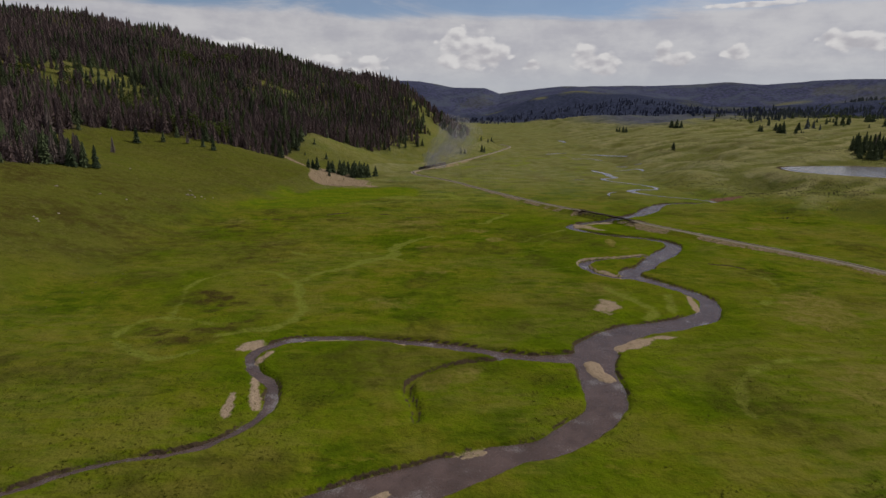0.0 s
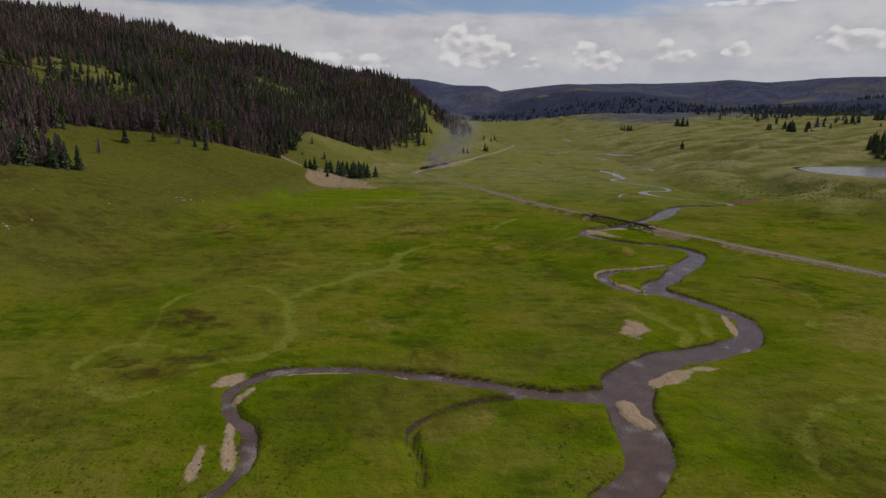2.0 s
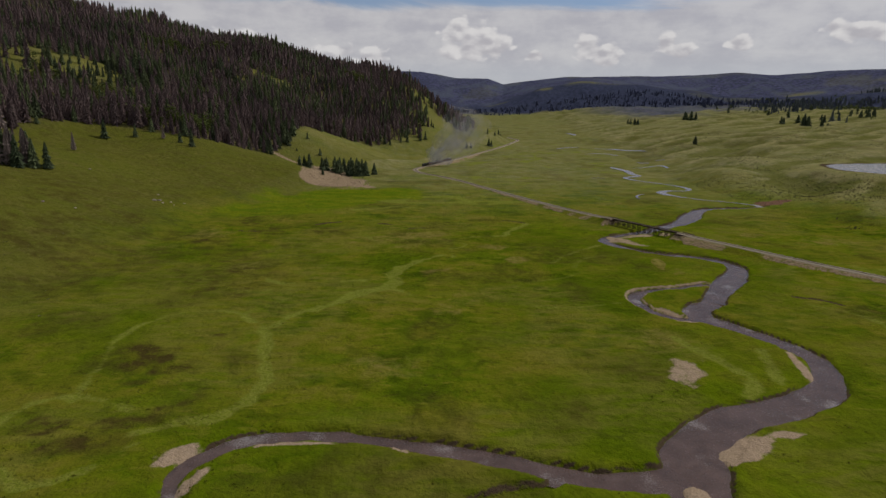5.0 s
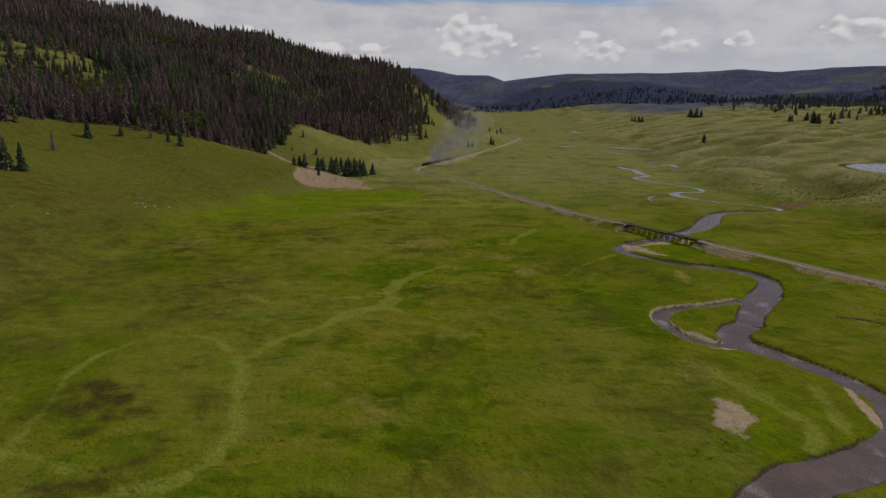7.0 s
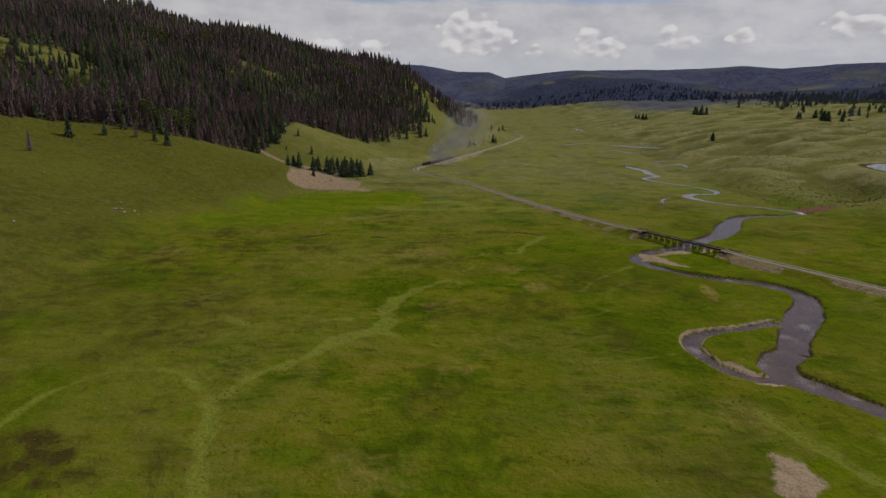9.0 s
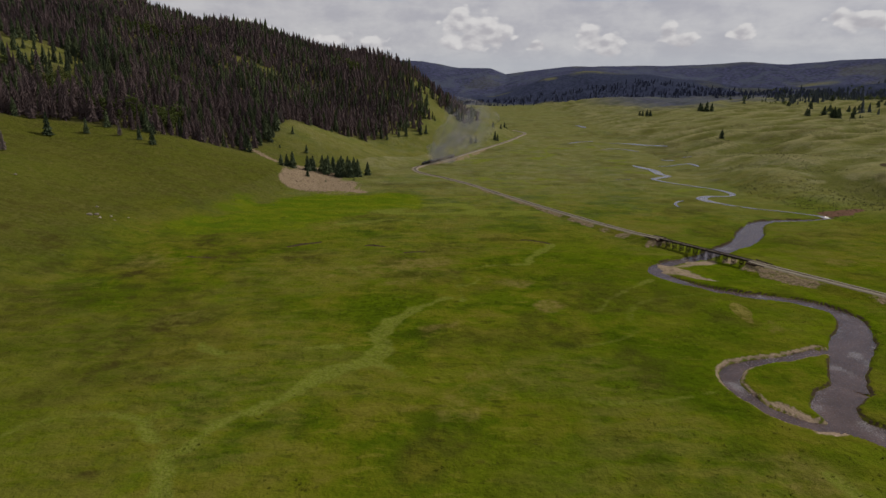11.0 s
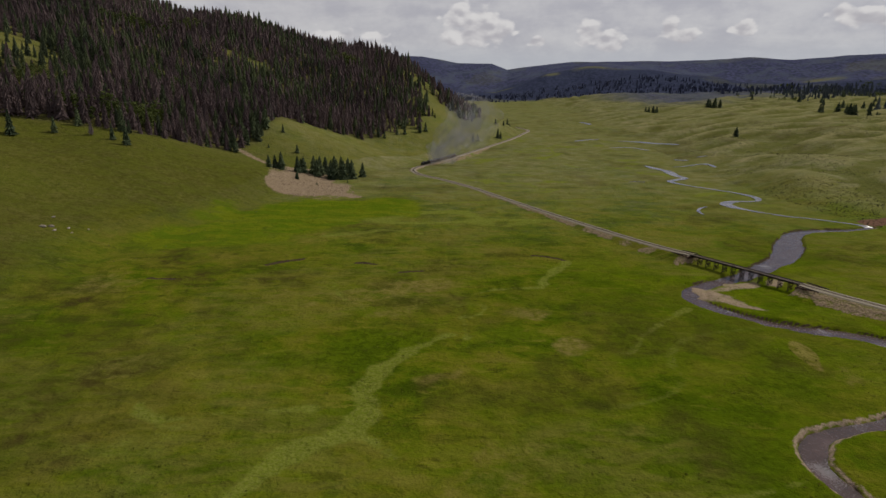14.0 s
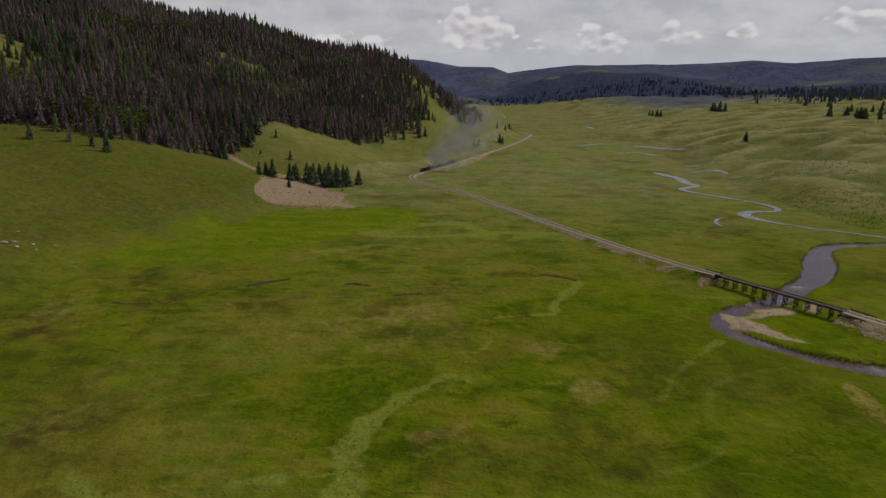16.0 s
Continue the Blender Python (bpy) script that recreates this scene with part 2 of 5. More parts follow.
    bsdf.inputs["Specular IOR Level"].default_value = 0.0
    n.link(n.math("MULTIPLY", n.math("SUBTRACT", 1.0, n.attr("far_wood")), 0.02), bsdf.inputs["Sheen Weight"])
    bsdf.inputs["Sheen Roughness"].default_value = 0.6
    bsdf.inputs["Sheen Tint"].default_value = (0.75, 0.80, 0.25, 1)
    lumps = n.math("ADD", n.math("MULTIPLY", small, 0.7), n.math("MULTIPLY", fine, 0.10))
    rough_hill = n.math("MULTIPLY", n.math("MULTIPLY", canopy.outputs["Distance"], n.attr("far_wood")), -0.9)
    bump(n, bsdf, n.math("ADD", n.math("ADD", lumps, n.math("ADD", n.math("MULTIPLY", clumps, 1.2), n.math("MULTIPLY", blades, 0.12))), rough_hill), 1.0, 1.3)
    return mat


def water_material(name="river_water", deep=(0.068, 0.047, 0.044), clear=0.0):
    mat, n, bsdf = surface(name, 0.07)
    pos = n.add("NewGeometry").outputs["Position"]
    wide = n.noise(pos, 0.12, 4, 0.6, 0.5)
    ripple = n.noise(pos, 1.4, 4, 0.65)
    col = n.mix(n.ramp(wide, 0.35, 0.7), n.rgb(*deep), n.rgb(*[1.6 * c for c in deep]))
    riffle = n.ramp(n.math("ADD", n.math("MULTIPLY", n.noise(pos, 0.09, 2, 0.5), 1.0), n.math("MULTIPLY", n.noise(pos, 2.8, 3, 0.7), 0.6)), 0.88, 1.04)
    col = n.mix(n.math("MULTIPLY", riffle, 0.30), col, n.rgb(0.46, 0.45, 0.46))
    n.link(col, bsdf.inputs["Base Color"])
    n.link(n.ramp(ripple, 0.3, 0.7, 0.12, 0.30), bsdf.inputs["Roughness"])
    bsdf.inputs["IOR"].default_value = 1.33
    bump(n, bsdf, ripple, 0.5, 0.12)
    if clear:
        # shallow water lets the gravel bed show
        bed, both = n.add("BsdfTransparent"), n.add("MixShader")
        bed.inputs[0].default_value = (0.62, 0.50, 0.44, 1)
        both.inputs[0].default_value = clear
        n.link(bsdf.outputs[0], both.inputs[1])
        n.link(bed.outputs[0], both.inputs[2])
        n.link(both.outputs[0], [m for m in n.tree.nodes if m.bl_idname == "ShaderNodeOutputMaterial"][0].inputs[0])
    return mat


def tone_material(name, dark, light, rough=0.9, grain=0.9, leaf=0.35):
    """Leaf and bark surfaces whose tone changes from tree to tree and over the crown."""
    mat, n, bsdf = surface(name, rough)
    pos = n.add("NewGeometry").outputs["Position"]
    spot = n.noise(pos, grain, 3, 0.65)
    tone = n.math("ADD", n.math("MULTIPLY", n.attr("tone"), 0.85), n.math("MULTIPLY", spot, 0.45))
    colour = n.mix(n.ramp(tone, 0.20, 0.95), n.rgb(*dark), n.rgb(*light))
    n.link(colour, bsdf.inputs["Base Color"])
    bsdf.inputs["Specular IOR Level"].default_value = 0.1
    if leaf:
        thin, both = n.add("BsdfTranslucent"), n.add("MixShader")
        n.link(colour, thin.inputs[0])
        both.inputs[0].default_value = leaf
        n.link(bsdf.outputs[0], both.inputs[1])
        n.link(thin.outputs[0], both.inputs[2])
        n.link(both.outputs[0], [m for m in n.tree.nodes if m.bl_idname == "ShaderNodeOutputMaterial"][0].inputs[0])
    return mat


def random_material(name, dark, light, rough=0.85, grain=0.9):
    """The same for things that are objects of their own."""
    mat, n, bsdf = surface(name, rough)
    pos = n.add("NewGeometry").outputs["Position"]
    spot = n.noise(pos, grain, 3, 0.65)
    pick = n.add("ObjectInfo").outputs["Random"]
    tone = n.math("ADD", n.math("MULTIPLY", pick, 0.5), n.math("MULTIPLY", spot, 0.7))
    n.link(n.mix(n.ramp(tone, 0.25, 0.90), n.rgb(*dark), n.rgb(*light)), bsdf.inputs["Base Color"])
    bsdf.inputs["Specular IOR Level"].default_value = 0.15
    return mat


MEADOW = ground_material()
WATER = water_material(clear=0.28)
POND = water_material("pond_water", (0.098, 0.086, 0.082))
DEAD = tone_material("grey_needles", (0.104, 0.075, 0.074), (0.190, 0.138, 0.132), leaf=0.5)
LIVE = tone_material("spruce_needles", (0.056, 0.068, 0.038), (0.104, 0.124, 0.056), leaf=0.45)
# needles of distant trees, bluish and lifted: haze put into the colour
HAZED_RIDGE = tone_material("hazed_ridge_needles", (0.108, 0.120, 0.180), (0.138, 0.150, 0.205), leaf=0.8)
HAZED_SPRUCE = tone_material("hazed_upland_needles", (0.056, 0.068, 0.070), (0.098, 0.114, 0.108))
ASPEN = tone_material("aspen_leaves", (0.046, 0.060, 0.014), (0.100, 0.118, 0.034))
SPRUCE = random_material("single_spruce_needles", (0.028, 0.040, 0.018), (0.072, 0.090, 0.038))
SNAG = random_material("bare_twigs", (0.095, 0.072, 0.064), (0.210, 0.165, 0.148))
BARK = random_material("bark", (0.050, 0.036, 0.026), (0.095, 0.072, 0.055))
GRAVEL = random_material("ballast", (0.150, 0.126, 0.090), (0.262, 0.226, 0.168), 0.95, 1.3)
DUSTY = random_material("dusty_sleepers", (0.140, 0.116, 0.084), (0.235, 0.200, 0.150), 0.95, 1.3)
TIMBER = random_material("dark_timber", (0.022, 0.017, 0.014), (0.060, 0.045, 0.036), 0.85, 1.6)
RUSTY = random_material("rusty_timber", (0.050, 0.026, 0.018), (0.100, 0.050, 0.034), 0.85, 1.6)
STEEL = random_material("rail_steel", (0.09, 0.06, 0.045), (0.17, 0.12, 0.095), 0.5, 2.0)
STONE = random_material("pale_rock", (0.15, 0.125, 0.095), (0.30, 0.26, 0.205), 0.9, 0.7)


# ---- shape of the land ----
def grid_hash(i, j, seed):
    h = (i.astype(np.int64) * 374761393 + j.astype(np.int64) * 668265263 + seed * 974711) & 0xFFFFFFFF
    h = ((h ^ (h >> 13)) * 1274126177) & 0xFFFFFFFF
    return ((h ^ (h >> 16)) & 0xFFFF) / 65535.0


def value_noise(x, y, size, seed=1):
    """Smooth noise from -1 to 1 with features of that size in metres."""
    u, v = np.asarray(x, float) / size, np.asarray(y, float) / size
    i, j = np.floor(u), np.floor(v)
    f, g = u - i, v - j
    f, g = f * f * (3 - 2 * f), g * g * (3 - 2 * g)
    a, b = grid_hash(i, j, seed), grid_hash(i + 1, j, seed)
    c, d = grid_hash(i, j + 1, seed), grid_hash(i + 1, j + 1, seed)
    return 2 * ((a * (1 - f) + b * f) * (1 - g) + (c * (1 - f) + d * f) * g) - 1


def rolling(x, y, size, seed=1, octaves=3):
    return sum(value_noise(x, y, size / 2.1 ** k, seed + k) * 0.5 ** k for k in range(octaves))


def step(a, b, v):
    t = np.clip((v - a) / (b - a), 0, 1)
    return t * t * (3 - 2 * t)


def ramp_up(s, soft):
    """0 for negative s, s for large s, with a rounded foot."""
    return 0.5 * (s + np.sqrt(s * s + soft * soft)) - 0.5 * soft * np.exp(-np.abs(s) / soft)


def valley_level(y):
    return 0.004 * np.maximum(y - 210, 0) + 0.004 * np.maximum(y - 490, 0) + 0.006 * np.maximum(y - 840, 0) + 0.012 * np.maximum(y - 1500, 0)


def foot_line(y):
    """Foot of the wooded mountain."""
    return np.interp(y, [0, 300, 420, 490, 630, 730, 810, 910, 1010, 1160, 1330, 1500, 2000, 2600],
                     [-185, -170, -160, -160, -122, -98, -58, -18, 35, 95, 145, 110, 40, 20])


def east_line(y):
    """Foot of the rolling upland on the other side."""
    return np.interp(y, [0, 300, 400, 550, 660, 800, 1000, 1400, 2000], [340, 330, 290, 275, 266, 272, 300, 330, 400])


def curve(points, gap):
    """A smooth line through points of any number of values, sampled about every gap metres."""
    p = np.array([points[0], *points, points[-1]], float)
    out = []
    for k in range(1, len(p) - 2):
        a, b, c, d = p[k - 1:k + 3]
        m = max(2, int(np.hypot(*(c - b)[:2]) / gap) + 1)
        t = np.linspace(0, 1, m, endpoint=False)[:, None]
        out.append(0.5 * (2 * b + (c - a) * t + (2 * a - 5 * b + 4 * c - d) * t ** 2 + (3 * b - a - 3 * c + d) * t ** 3))
    return np.vstack(out + [p[-1:]])


# streams: x, y, half width
RIVER_LOW = curve([(-520, -560, 13), (-330, -230, 12), (-230, -60, 11), (-130, 32, 9.5), (-52, 80, 8.5), (-18, 100, 8), (8, 113.5, 6.8), (22, 121, 5.0), (32, 124, 4.7), (40.5, 131, 5.3), (49.5, 140, 5.6), (54, 149, 6.4), (56, 160, 6.8),
                   (57.6, 175, 6.6), (61, 187, 8), (69, 198, 7), (80, 207, 6.6), (94, 212, 6), (105, 217, 6), (116, 224, 5.6), (124, 236, 4.6),
                   (127, 248, 4.3), (124, 258, 4.4), (119, 267, 4.6), (112, 277, 5.2), (106, 286, 6.0), (109, 296, 5.6), (119, 304, 5)], 1.5)
RIVER_HIGH = curve([(119, 304, 5), (129, 320, 5.4), (141, 336, 6.6), (153, 352, 5.6), (157, 366, 4.8), (151, 377, 4.8), (142, 383, 4.6),
                    (132, 387, 4.6), (122, 392, 3.6), (114, 400, 3.2), (108, 408, 3.6), (104, 417, 4.6), (107, 428, 4.6), (116, 437, 4.2),
                    (129, 444, 4.4), (143, 453, 5.2), (159, 467, 5.4), (173, 479, 5.8), (184, 493, 7), (195, 509, 7.5), (205, 525, 6),
                    (217, 539, 5), (233, 546, 4.4), (258, 550, 3.6), (276, 556, 3.4)], 1.5)
RIVER_FAR = curve([(276, 556, 2.6), (268, 562, 1.8), (250, 577, 1.6), (234, 590, 1.8), (220, 607, 2.4), (215, 618, 4.2), (216, 630, 4.4), (228, 640, 3.0), (246, 643, 1.8), (253, 657, 3.0), (249, 678, 1.8),
                   (235, 699, 1.8), (222, 718, 1.9), (215, 739, 3.0), (224, 748, 3.0), (238, 762, 3.4), (235, 778, 4.5), (239, 811, 5.0), (233, 838, 4.5), (230, 854, 1.6)], 3)
SIDE_ARM = curve([(127, 331, 2.6), (112, 325, 2.2), (98, 321, 2.6), (90, 316, 3.2), (86, 309, 3.2), (86, 300, 3), (89, 291, 3), (94, 285, 3), (101, 283, 3)], 1.5)
CREEK = curve([(56, 182, 5), (49, 180, 4.6), (38, 179.5, 3.8), (27, 183, 3.6), (16, 187, 3.4), (3, 191, 3.3), (-13, 195, 2.9), (-28, 197.5, 2.9), (-41, 196.5, 3.0),
               (-50, 193, 3.0), (-56, 186, 2.9), (-58, 179, 2.5), (-56.3, 173, 2.3), (-52.5, 166.5, 2.5), (-46, 159, 2.4), (-43.5, 152, 2.3), (-42.3, 144.5, 2.3), (-43.5, 138, 2.1), (-47, 130.5, 2.1),
               (-51.5, 125, 1.7), (-60, 120, 1.6), (-71.5, 117, 1.6), (-81, 111, 1.7), (-89, 105, 1.8), (-120, 92, 1.7), (-190, 40, 1.8), (-235, -40, 2)], 1.5)
OLD_DITCH = curve([(28, 180, 0.9), (24, 177, 1.0), (14, 175, 1.2), (4, 168.5, 1.2), (-3, 161, 1.0), (-4, 154, 0.9), (-2, 147, 0.9), (-1, 142, 0.8), (-1, 136, 0.4)], 1.0)
SEEPS = [curve([(86, 262, 0.8), (90, 250, 1.0), (94, 238, 1.0), (97, 228, 1.3), (91, 219, 1.3)], 1.5),
         curve([(111, 252, 0.5), (109, 243, 0.5), (106, 234, 0.5), (104, 226, 0.6)], 1.5)]
# short dark cuts in the turf
CUTS = [curve(c, 1.5) for c in ([(-83, 459, 0.5), (-75, 465, 1.2), (-68, 470, 0.5)], [(-41, 463, 0.5), (-36, 463, 0.9), (-31, 461, 0.4)], [(-19, 449, 0.5), (-9, 452, 0.5)],
                                [(47, 481, 0.5), (54, 477, 0.9), (61, 472, 0.4)], [(-129, 437, 0.4), (-117, 436, 0.5)], [(172, 300, 0.4), (166, 308, 0.6), (158, 312, 0.3)])]
# wet-meadow scars of old meanders
SCARS = [curve([(-100, 212, 1.0), (-105, 236, 1.6), (-111, 262, 1.8), (-103, 280, 1.8), (-88, 285, 1.8), (-76, 281, 2.0), (-63, 266, 2.2), (-55, 240, 2.4), (-51, 220, 2.4), (-57, 206, 2.4), (-67, 201, 2.0), (-75, 196, 1.6)], 2),
         curve([(-72, 192, 1.0), (-84, 176, 1.4), (-100, 181, 1.6), (-112, 198, 1.6), (-106, 214, 1.5), (-90, 212, 1.2), (-80, 205, 0.8)], 2),
         curve([(-60, 270, 1.6), (-56, 281, 2.2), (-42, 296, 2.6), (-35, 309, 3.6), (-24, 317, 4), (-20, 327, 4.2), (-22, 341, 3.6), (-15, 357, 3), (-4, 371, 2.4), (4, 378, 2.0)], 2),
         curve([(-24, 317, 2), (-16, 314, 2), (-11, 308, 1.6)], 2),
         curve([(8, 376, 1.2), (8, 388, 1.0), (7, 395, 0.8), (11, 395, 0.9), (15, 399, 0.9), (16, 406, 0.9), (12, 409, 0.8), (7, 406, 0.7)], 2),
         curve([(13, 420, 0.6), (20, 425, 1.0), (30, 429, 1.0), (42, 430, 1.4), (46, 440, 2.6), (55, 456, 3.0), (63, 469, 2.0)], 2), curve([(56, 363, 0.6), (63, 367, 1.0), (69, 378, 1.4), (82, 392, 1.2), (95, 405, 0.8)], 2),
         curve([(-80, 331, 0.8), (-76, 325, 1.2), (-68, 323, 1.0), (-56, 326, 1.2), (-45, 327, 1.4), (-34, 329, 1.8)], 2), curve([(-66, 515, 1.5), (-54, 522, 3), (-31, 531, 3), (-12, 525, 2)], 2), curve([(-42, 447, 0.6), (-46, 437, 0.8), (-44, 424, 0.8), (-38, 411, 0.6)], 2),
         curve([(140, 180, 1.2), (120, 176, 1.5), (104, 166, 1.6), (94, 150, 1.6), (92, 138, 1.3)], 2), curve([(158, 300, 1), (172, 285, 1.5), (168, 262, 1.5), (150, 240, 1.2)], 2)]
# bars of gravel and bare earth: x, y, half length, half width, turn in degrees, rise
BARS = [(56.8, 169, 12, 3.8, 97, 1.1), (78, 193, 11, 5.0, 36, 0.9), (89, 198, 7, 2.0, 8, 0.2), (118, 240, 15, 2.4, 76, 0.7), (-61, 187, 7, 3.6, 50, 0.3), (-53, 178, 6, 1.9, 68, 0.8),
        (-48.5, 152, 12, 1.9, 107, 0.4), (-53.5, 145, 10, 1.7, 100, 0.2), (-35, 192.5, 10, 1.7, 5, 0.6), (-12, 192.6, 5, 1.0, -25, 0.5), (14, 121, 9, 2.6, 22, 0.72), (-9, 104, 6, 2.2, 32, 0.72),
        (113, 421, 14, 6.5, 105, 1.0), (128, 434, 17, 6.0, 28, 1.0), (149, 440, 8, 4, 40, 0.6), (119, 409, 9, 2.6, 140, 0.7), (79, 234, 14, 5.6, 60, 0),
        (94, 291, 7, 1.6, 120, 0.5), (100, 281, 8, 1.8, 12, 0.6), (220, 540, 9, 3, 5, 0.4)]
# stands of dry and of dark grass: x, y, half length, half width, turn in degrees, strength
TAN = [(117, 362, 12, 3.0, 78, 1.2), (-1, 347, 12, 7, 20, 1.0), (33, 397, 12, 9, 0, 0.9), (43, 370, 12, 9, 30, 1.0), (-30, 408, 36, 26, 10, 0.55), (-16, 430, 22, 12, 0, 0.75), (72, 262, 16, 12, 20, 0.6), (10, 300, 22, 14, 60, 0.5),
       (-10, 235, 20, 14, 0, 0.55), (14, 165, 16, 9, 60, 0.7), (140, 160, 26, 22, 0, 0.6), (170, 230, 34, 24, 70, 0.7), (205, 440, 24, 12, 0, 0.7), (150, 560, 24, 12, 20, 0.6), (60, 640, 36, 22, 0, 0.45),
       (-150, 420, 30, 16, 40, 0.6), (-95, 350, 26, 10, 30, 0.5), (120, 350, 12, 8, 60, 0.5), (240, 420, 30, 16, 20, 0.7), (-60, 520, 22, 5, 8, 0.5)]
DEEP = [(75, 370, 26, 20, 30, 0.8), (40, 300, 26, 16, 0, 0.7), (95, 345, 26, 22, 40, 0.9), (-25, 366, 18, 15, 30, 0.9), (-50, 358, 8, 7, 0, 0.8), (48, 214, 36, 22, 20, 0.9), (-30, 172, 28, 18, 10, 0.7), (24, 168, 20, 10, 60, 0.6), (-120, 260, 26, 34, 0, 0.6),
        (30, 330, 34, 22, 0, 0.55), (-70, 385, 18, 26, 60, 0.35), (60, 420, 26, 34, 50, 0.35), (-120, 330, 26, 14, 20, 0.6), (110, 195, 26, 9, 30, 0.7), (75, 295, 10, 22, 0, 0.6), (20, 265, 20, 16, 0, 0.55),
        (150, 310, 14, 30, 20, 0.6), (-100, 165, 26, 14, 20, 0.5), (120, 130, 40, 22, 0, 0.5)]
RAIL = curve([(262, 240), (247, 281), (233, 313), (216, 339), (196, 365), (175, 394), (151, 425), (124, 470), (109, 500), (83, 558), (52, 628), (25, 690), (0, 733),
              (-17, 757), (-26, 778), (-28, 803), (-19, 831), (14, 905), (55, 1010), (112, 1161), (155, 1300), (172, 1370), (160, 1450)], 3.0)
BRIDGE_A, BRIDGE_B = np.array((151.0, 425.0)), np.array((124.0, 470.0))
DECK_TOP = 6.3


def rail_level(x, y):
    """Top of the track bed."""
    base = valley_level(y) + 0.5
    near = np.exp(-np.maximum(np.hypot(x - 137.5, y - 447.5) - 26, 0) / 70)
    return base + 1.3 + (DECK_TOP - 1.8 - 1.3) * near


POND_AT, POND_SIZE, POND_LEVEL = (506, 652), (106, 76), 25.0


def pond_edge(x, y):
    """Below 1 inside the pond."""
    u, v = (x - POND_AT[0]) / POND_SIZE[0], (y - POND_AT[1]) / POND_SIZE[1]
    return np.sqrt(u * u + v * v) + 0.10 * rolling(x, y, 45, 71, 2)


KNOLLS = [(309, 705, 27, 46, 11), (372, 765, 34, 52, 8), (543, 1050, 60, 50, 5), (448, 1114, 36, 40, 4), (475, 880, 60, 40, 5), (640, 1130, 70, 50, 7),
          (350, 905, 40, 50, 5), (290, 640, 22, 30, 2.5), (600, 2600, 300, 130, 14), (330, 1400, 60, 60, 6), (700, 1500, 110, 70, 9), (-205, 745, 60, 45, -9), (-150, 668, 40, 40, 3), (-170, 850, 50, 50, 9),
          (-75, 960, 90, 70, -16), (-135, 800, 40, 50, 2), (-700, 1170, 70, 120, 14), (-650, 1260, 60, 100, 12), (-565, 1280, 42, 100, 17), (-440, 1280, 36, 100, -9),
          (-345, 1360, 42, 110, 11), (-110, 1340, 55, 110, 13), (-10, 1325, 30, 100, -6), (40, 1330, 40, 120, -22)]


def hummocks(x, y):
    """Rounded crests that run askew across the upland, from -0.5 to 1."""
    u, v = 0.82 * x + 0.57 * y, -0.57 * x + 0.82 * y
    w = rolling(u * 0.62, v * 1.1, 66, 37, 1)
    return 1 - 2.4 * np.sqrt(w * w + 0.012)


def land(x, y):
    """Height of the land without streams and banks."""
    x, y = np.asarray(x, float), np.asarray(y, float)
    level = valley_level(y) + 0.5
    s = foot_line(y) + 14 * rolling(x, y, 160, 11, 2) * step(120, 500, y) - x
    up = ramp_up(s, 26)
    near = 0.28 * up + 8 * step(150, 420, up)
    far = 0.52 * np.minimum(up, 210) + 0.21 * np.clip(up - 210, 0, 400) + 0.10 * np.maximum(up - 610, 0)
    rise = near + (far - near) * step(840, 1400, y)
    rise = rise * (1 - step(2300, 3300, y)) + 0.055 * np.minimum(up, 250) * rolling(x, y, 210, 21, 3)
    r = ramp_up(x - east_line(y), 40)
    east = 0.11 * np.minimum(r, 250) + 0.06 * np.maximum(r - 250, 0) * (1 - 0.6 * step(600, 1400, r))
    east = east + step(10, 90, r) * (3.2 * rolling(x, y, 130, 31, 2) + 6.3 * hummocks(x, y))
    z = level + rise + east
    for kx, ky, rx, ry, h in KNOLLS:
        z = z + h * np.exp(-((x - kx) / rx) ** 2 - ((y - ky) / ry) ** 2)
    z = z + 0.18 * rolling(x, y, 26, 41, 3) + 0.24 * rolling(x, y, 7.5, 43, 3) * (1 - step(600, 900, np.hypot(x, y - 200)))
    # two wooded ridges close the valley
    reach, side = np.hypot(x, y - 100), np.degrees(np.arctan2(x, np.maximum(y - 100, 1)))
    crest_a = np.interp(side, [-30, 0, 5, 9.5, 13, 18, 22, 26, 30, 38, 60], [60, 60, 95, 196, 230, 224, 190, 150, 156, 190, 200]) + 15 * rolling(x, y, 420, 51, 3)
    crest_b = np.interp(side, [-40, -12, -1.7, 1.6, 4.6, 6, 9.8, 12.4, 17.6, 22.5, 26.2, 29.2, 32.5, 37.7, 60],
                        [300, 330, 329, 284, 277, 240, 278, 292, 298, 304, 317, 298, 318, 318, 300])
    rise_a = step(2650, 3450, reach + 120 * rolling(x, y, 500, 61, 2))
    rise_b = step(3450, 4350, reach + 90 * rolling(x, y, 500, 63, 2))
    z = z * (1 - rise_a) + crest_a * rise_a
    z = z * (1 - rise_b) + (crest_b + 5 * rolling(x, y, 300, 53, 3)) * rise_b
    # the hollow of the pond
    e = pond_edge(x, y)
    z = np.where(e < 1.6, z + (POND_LEVEL + 0.7 * np.clip((e - 1) * 4, -2, 1) - z) * (1 - step(1.05, 1.6, e)), z)
    return z


def patches(x, y, rows):
    """Uneven stands of grass, from 0 to about 1."""
    best = np.zeros_like(x)
    ragged = 0.5 * rolling(x, y, 22, 83, 3)
    for bx, by, a, b, turn, strength in rows:
        c, s = math.cos(radians(turn)), math.sin(radians(turn))
        u, v = ((x - bx) * c + (y - by) * s) / a, (-(x - bx) * s + (y - by) * c) / b
        best = np.maximum(best, strength * (1 - step(0.35, 1.25, np.hypot(u, v) + ragged)))
    return best


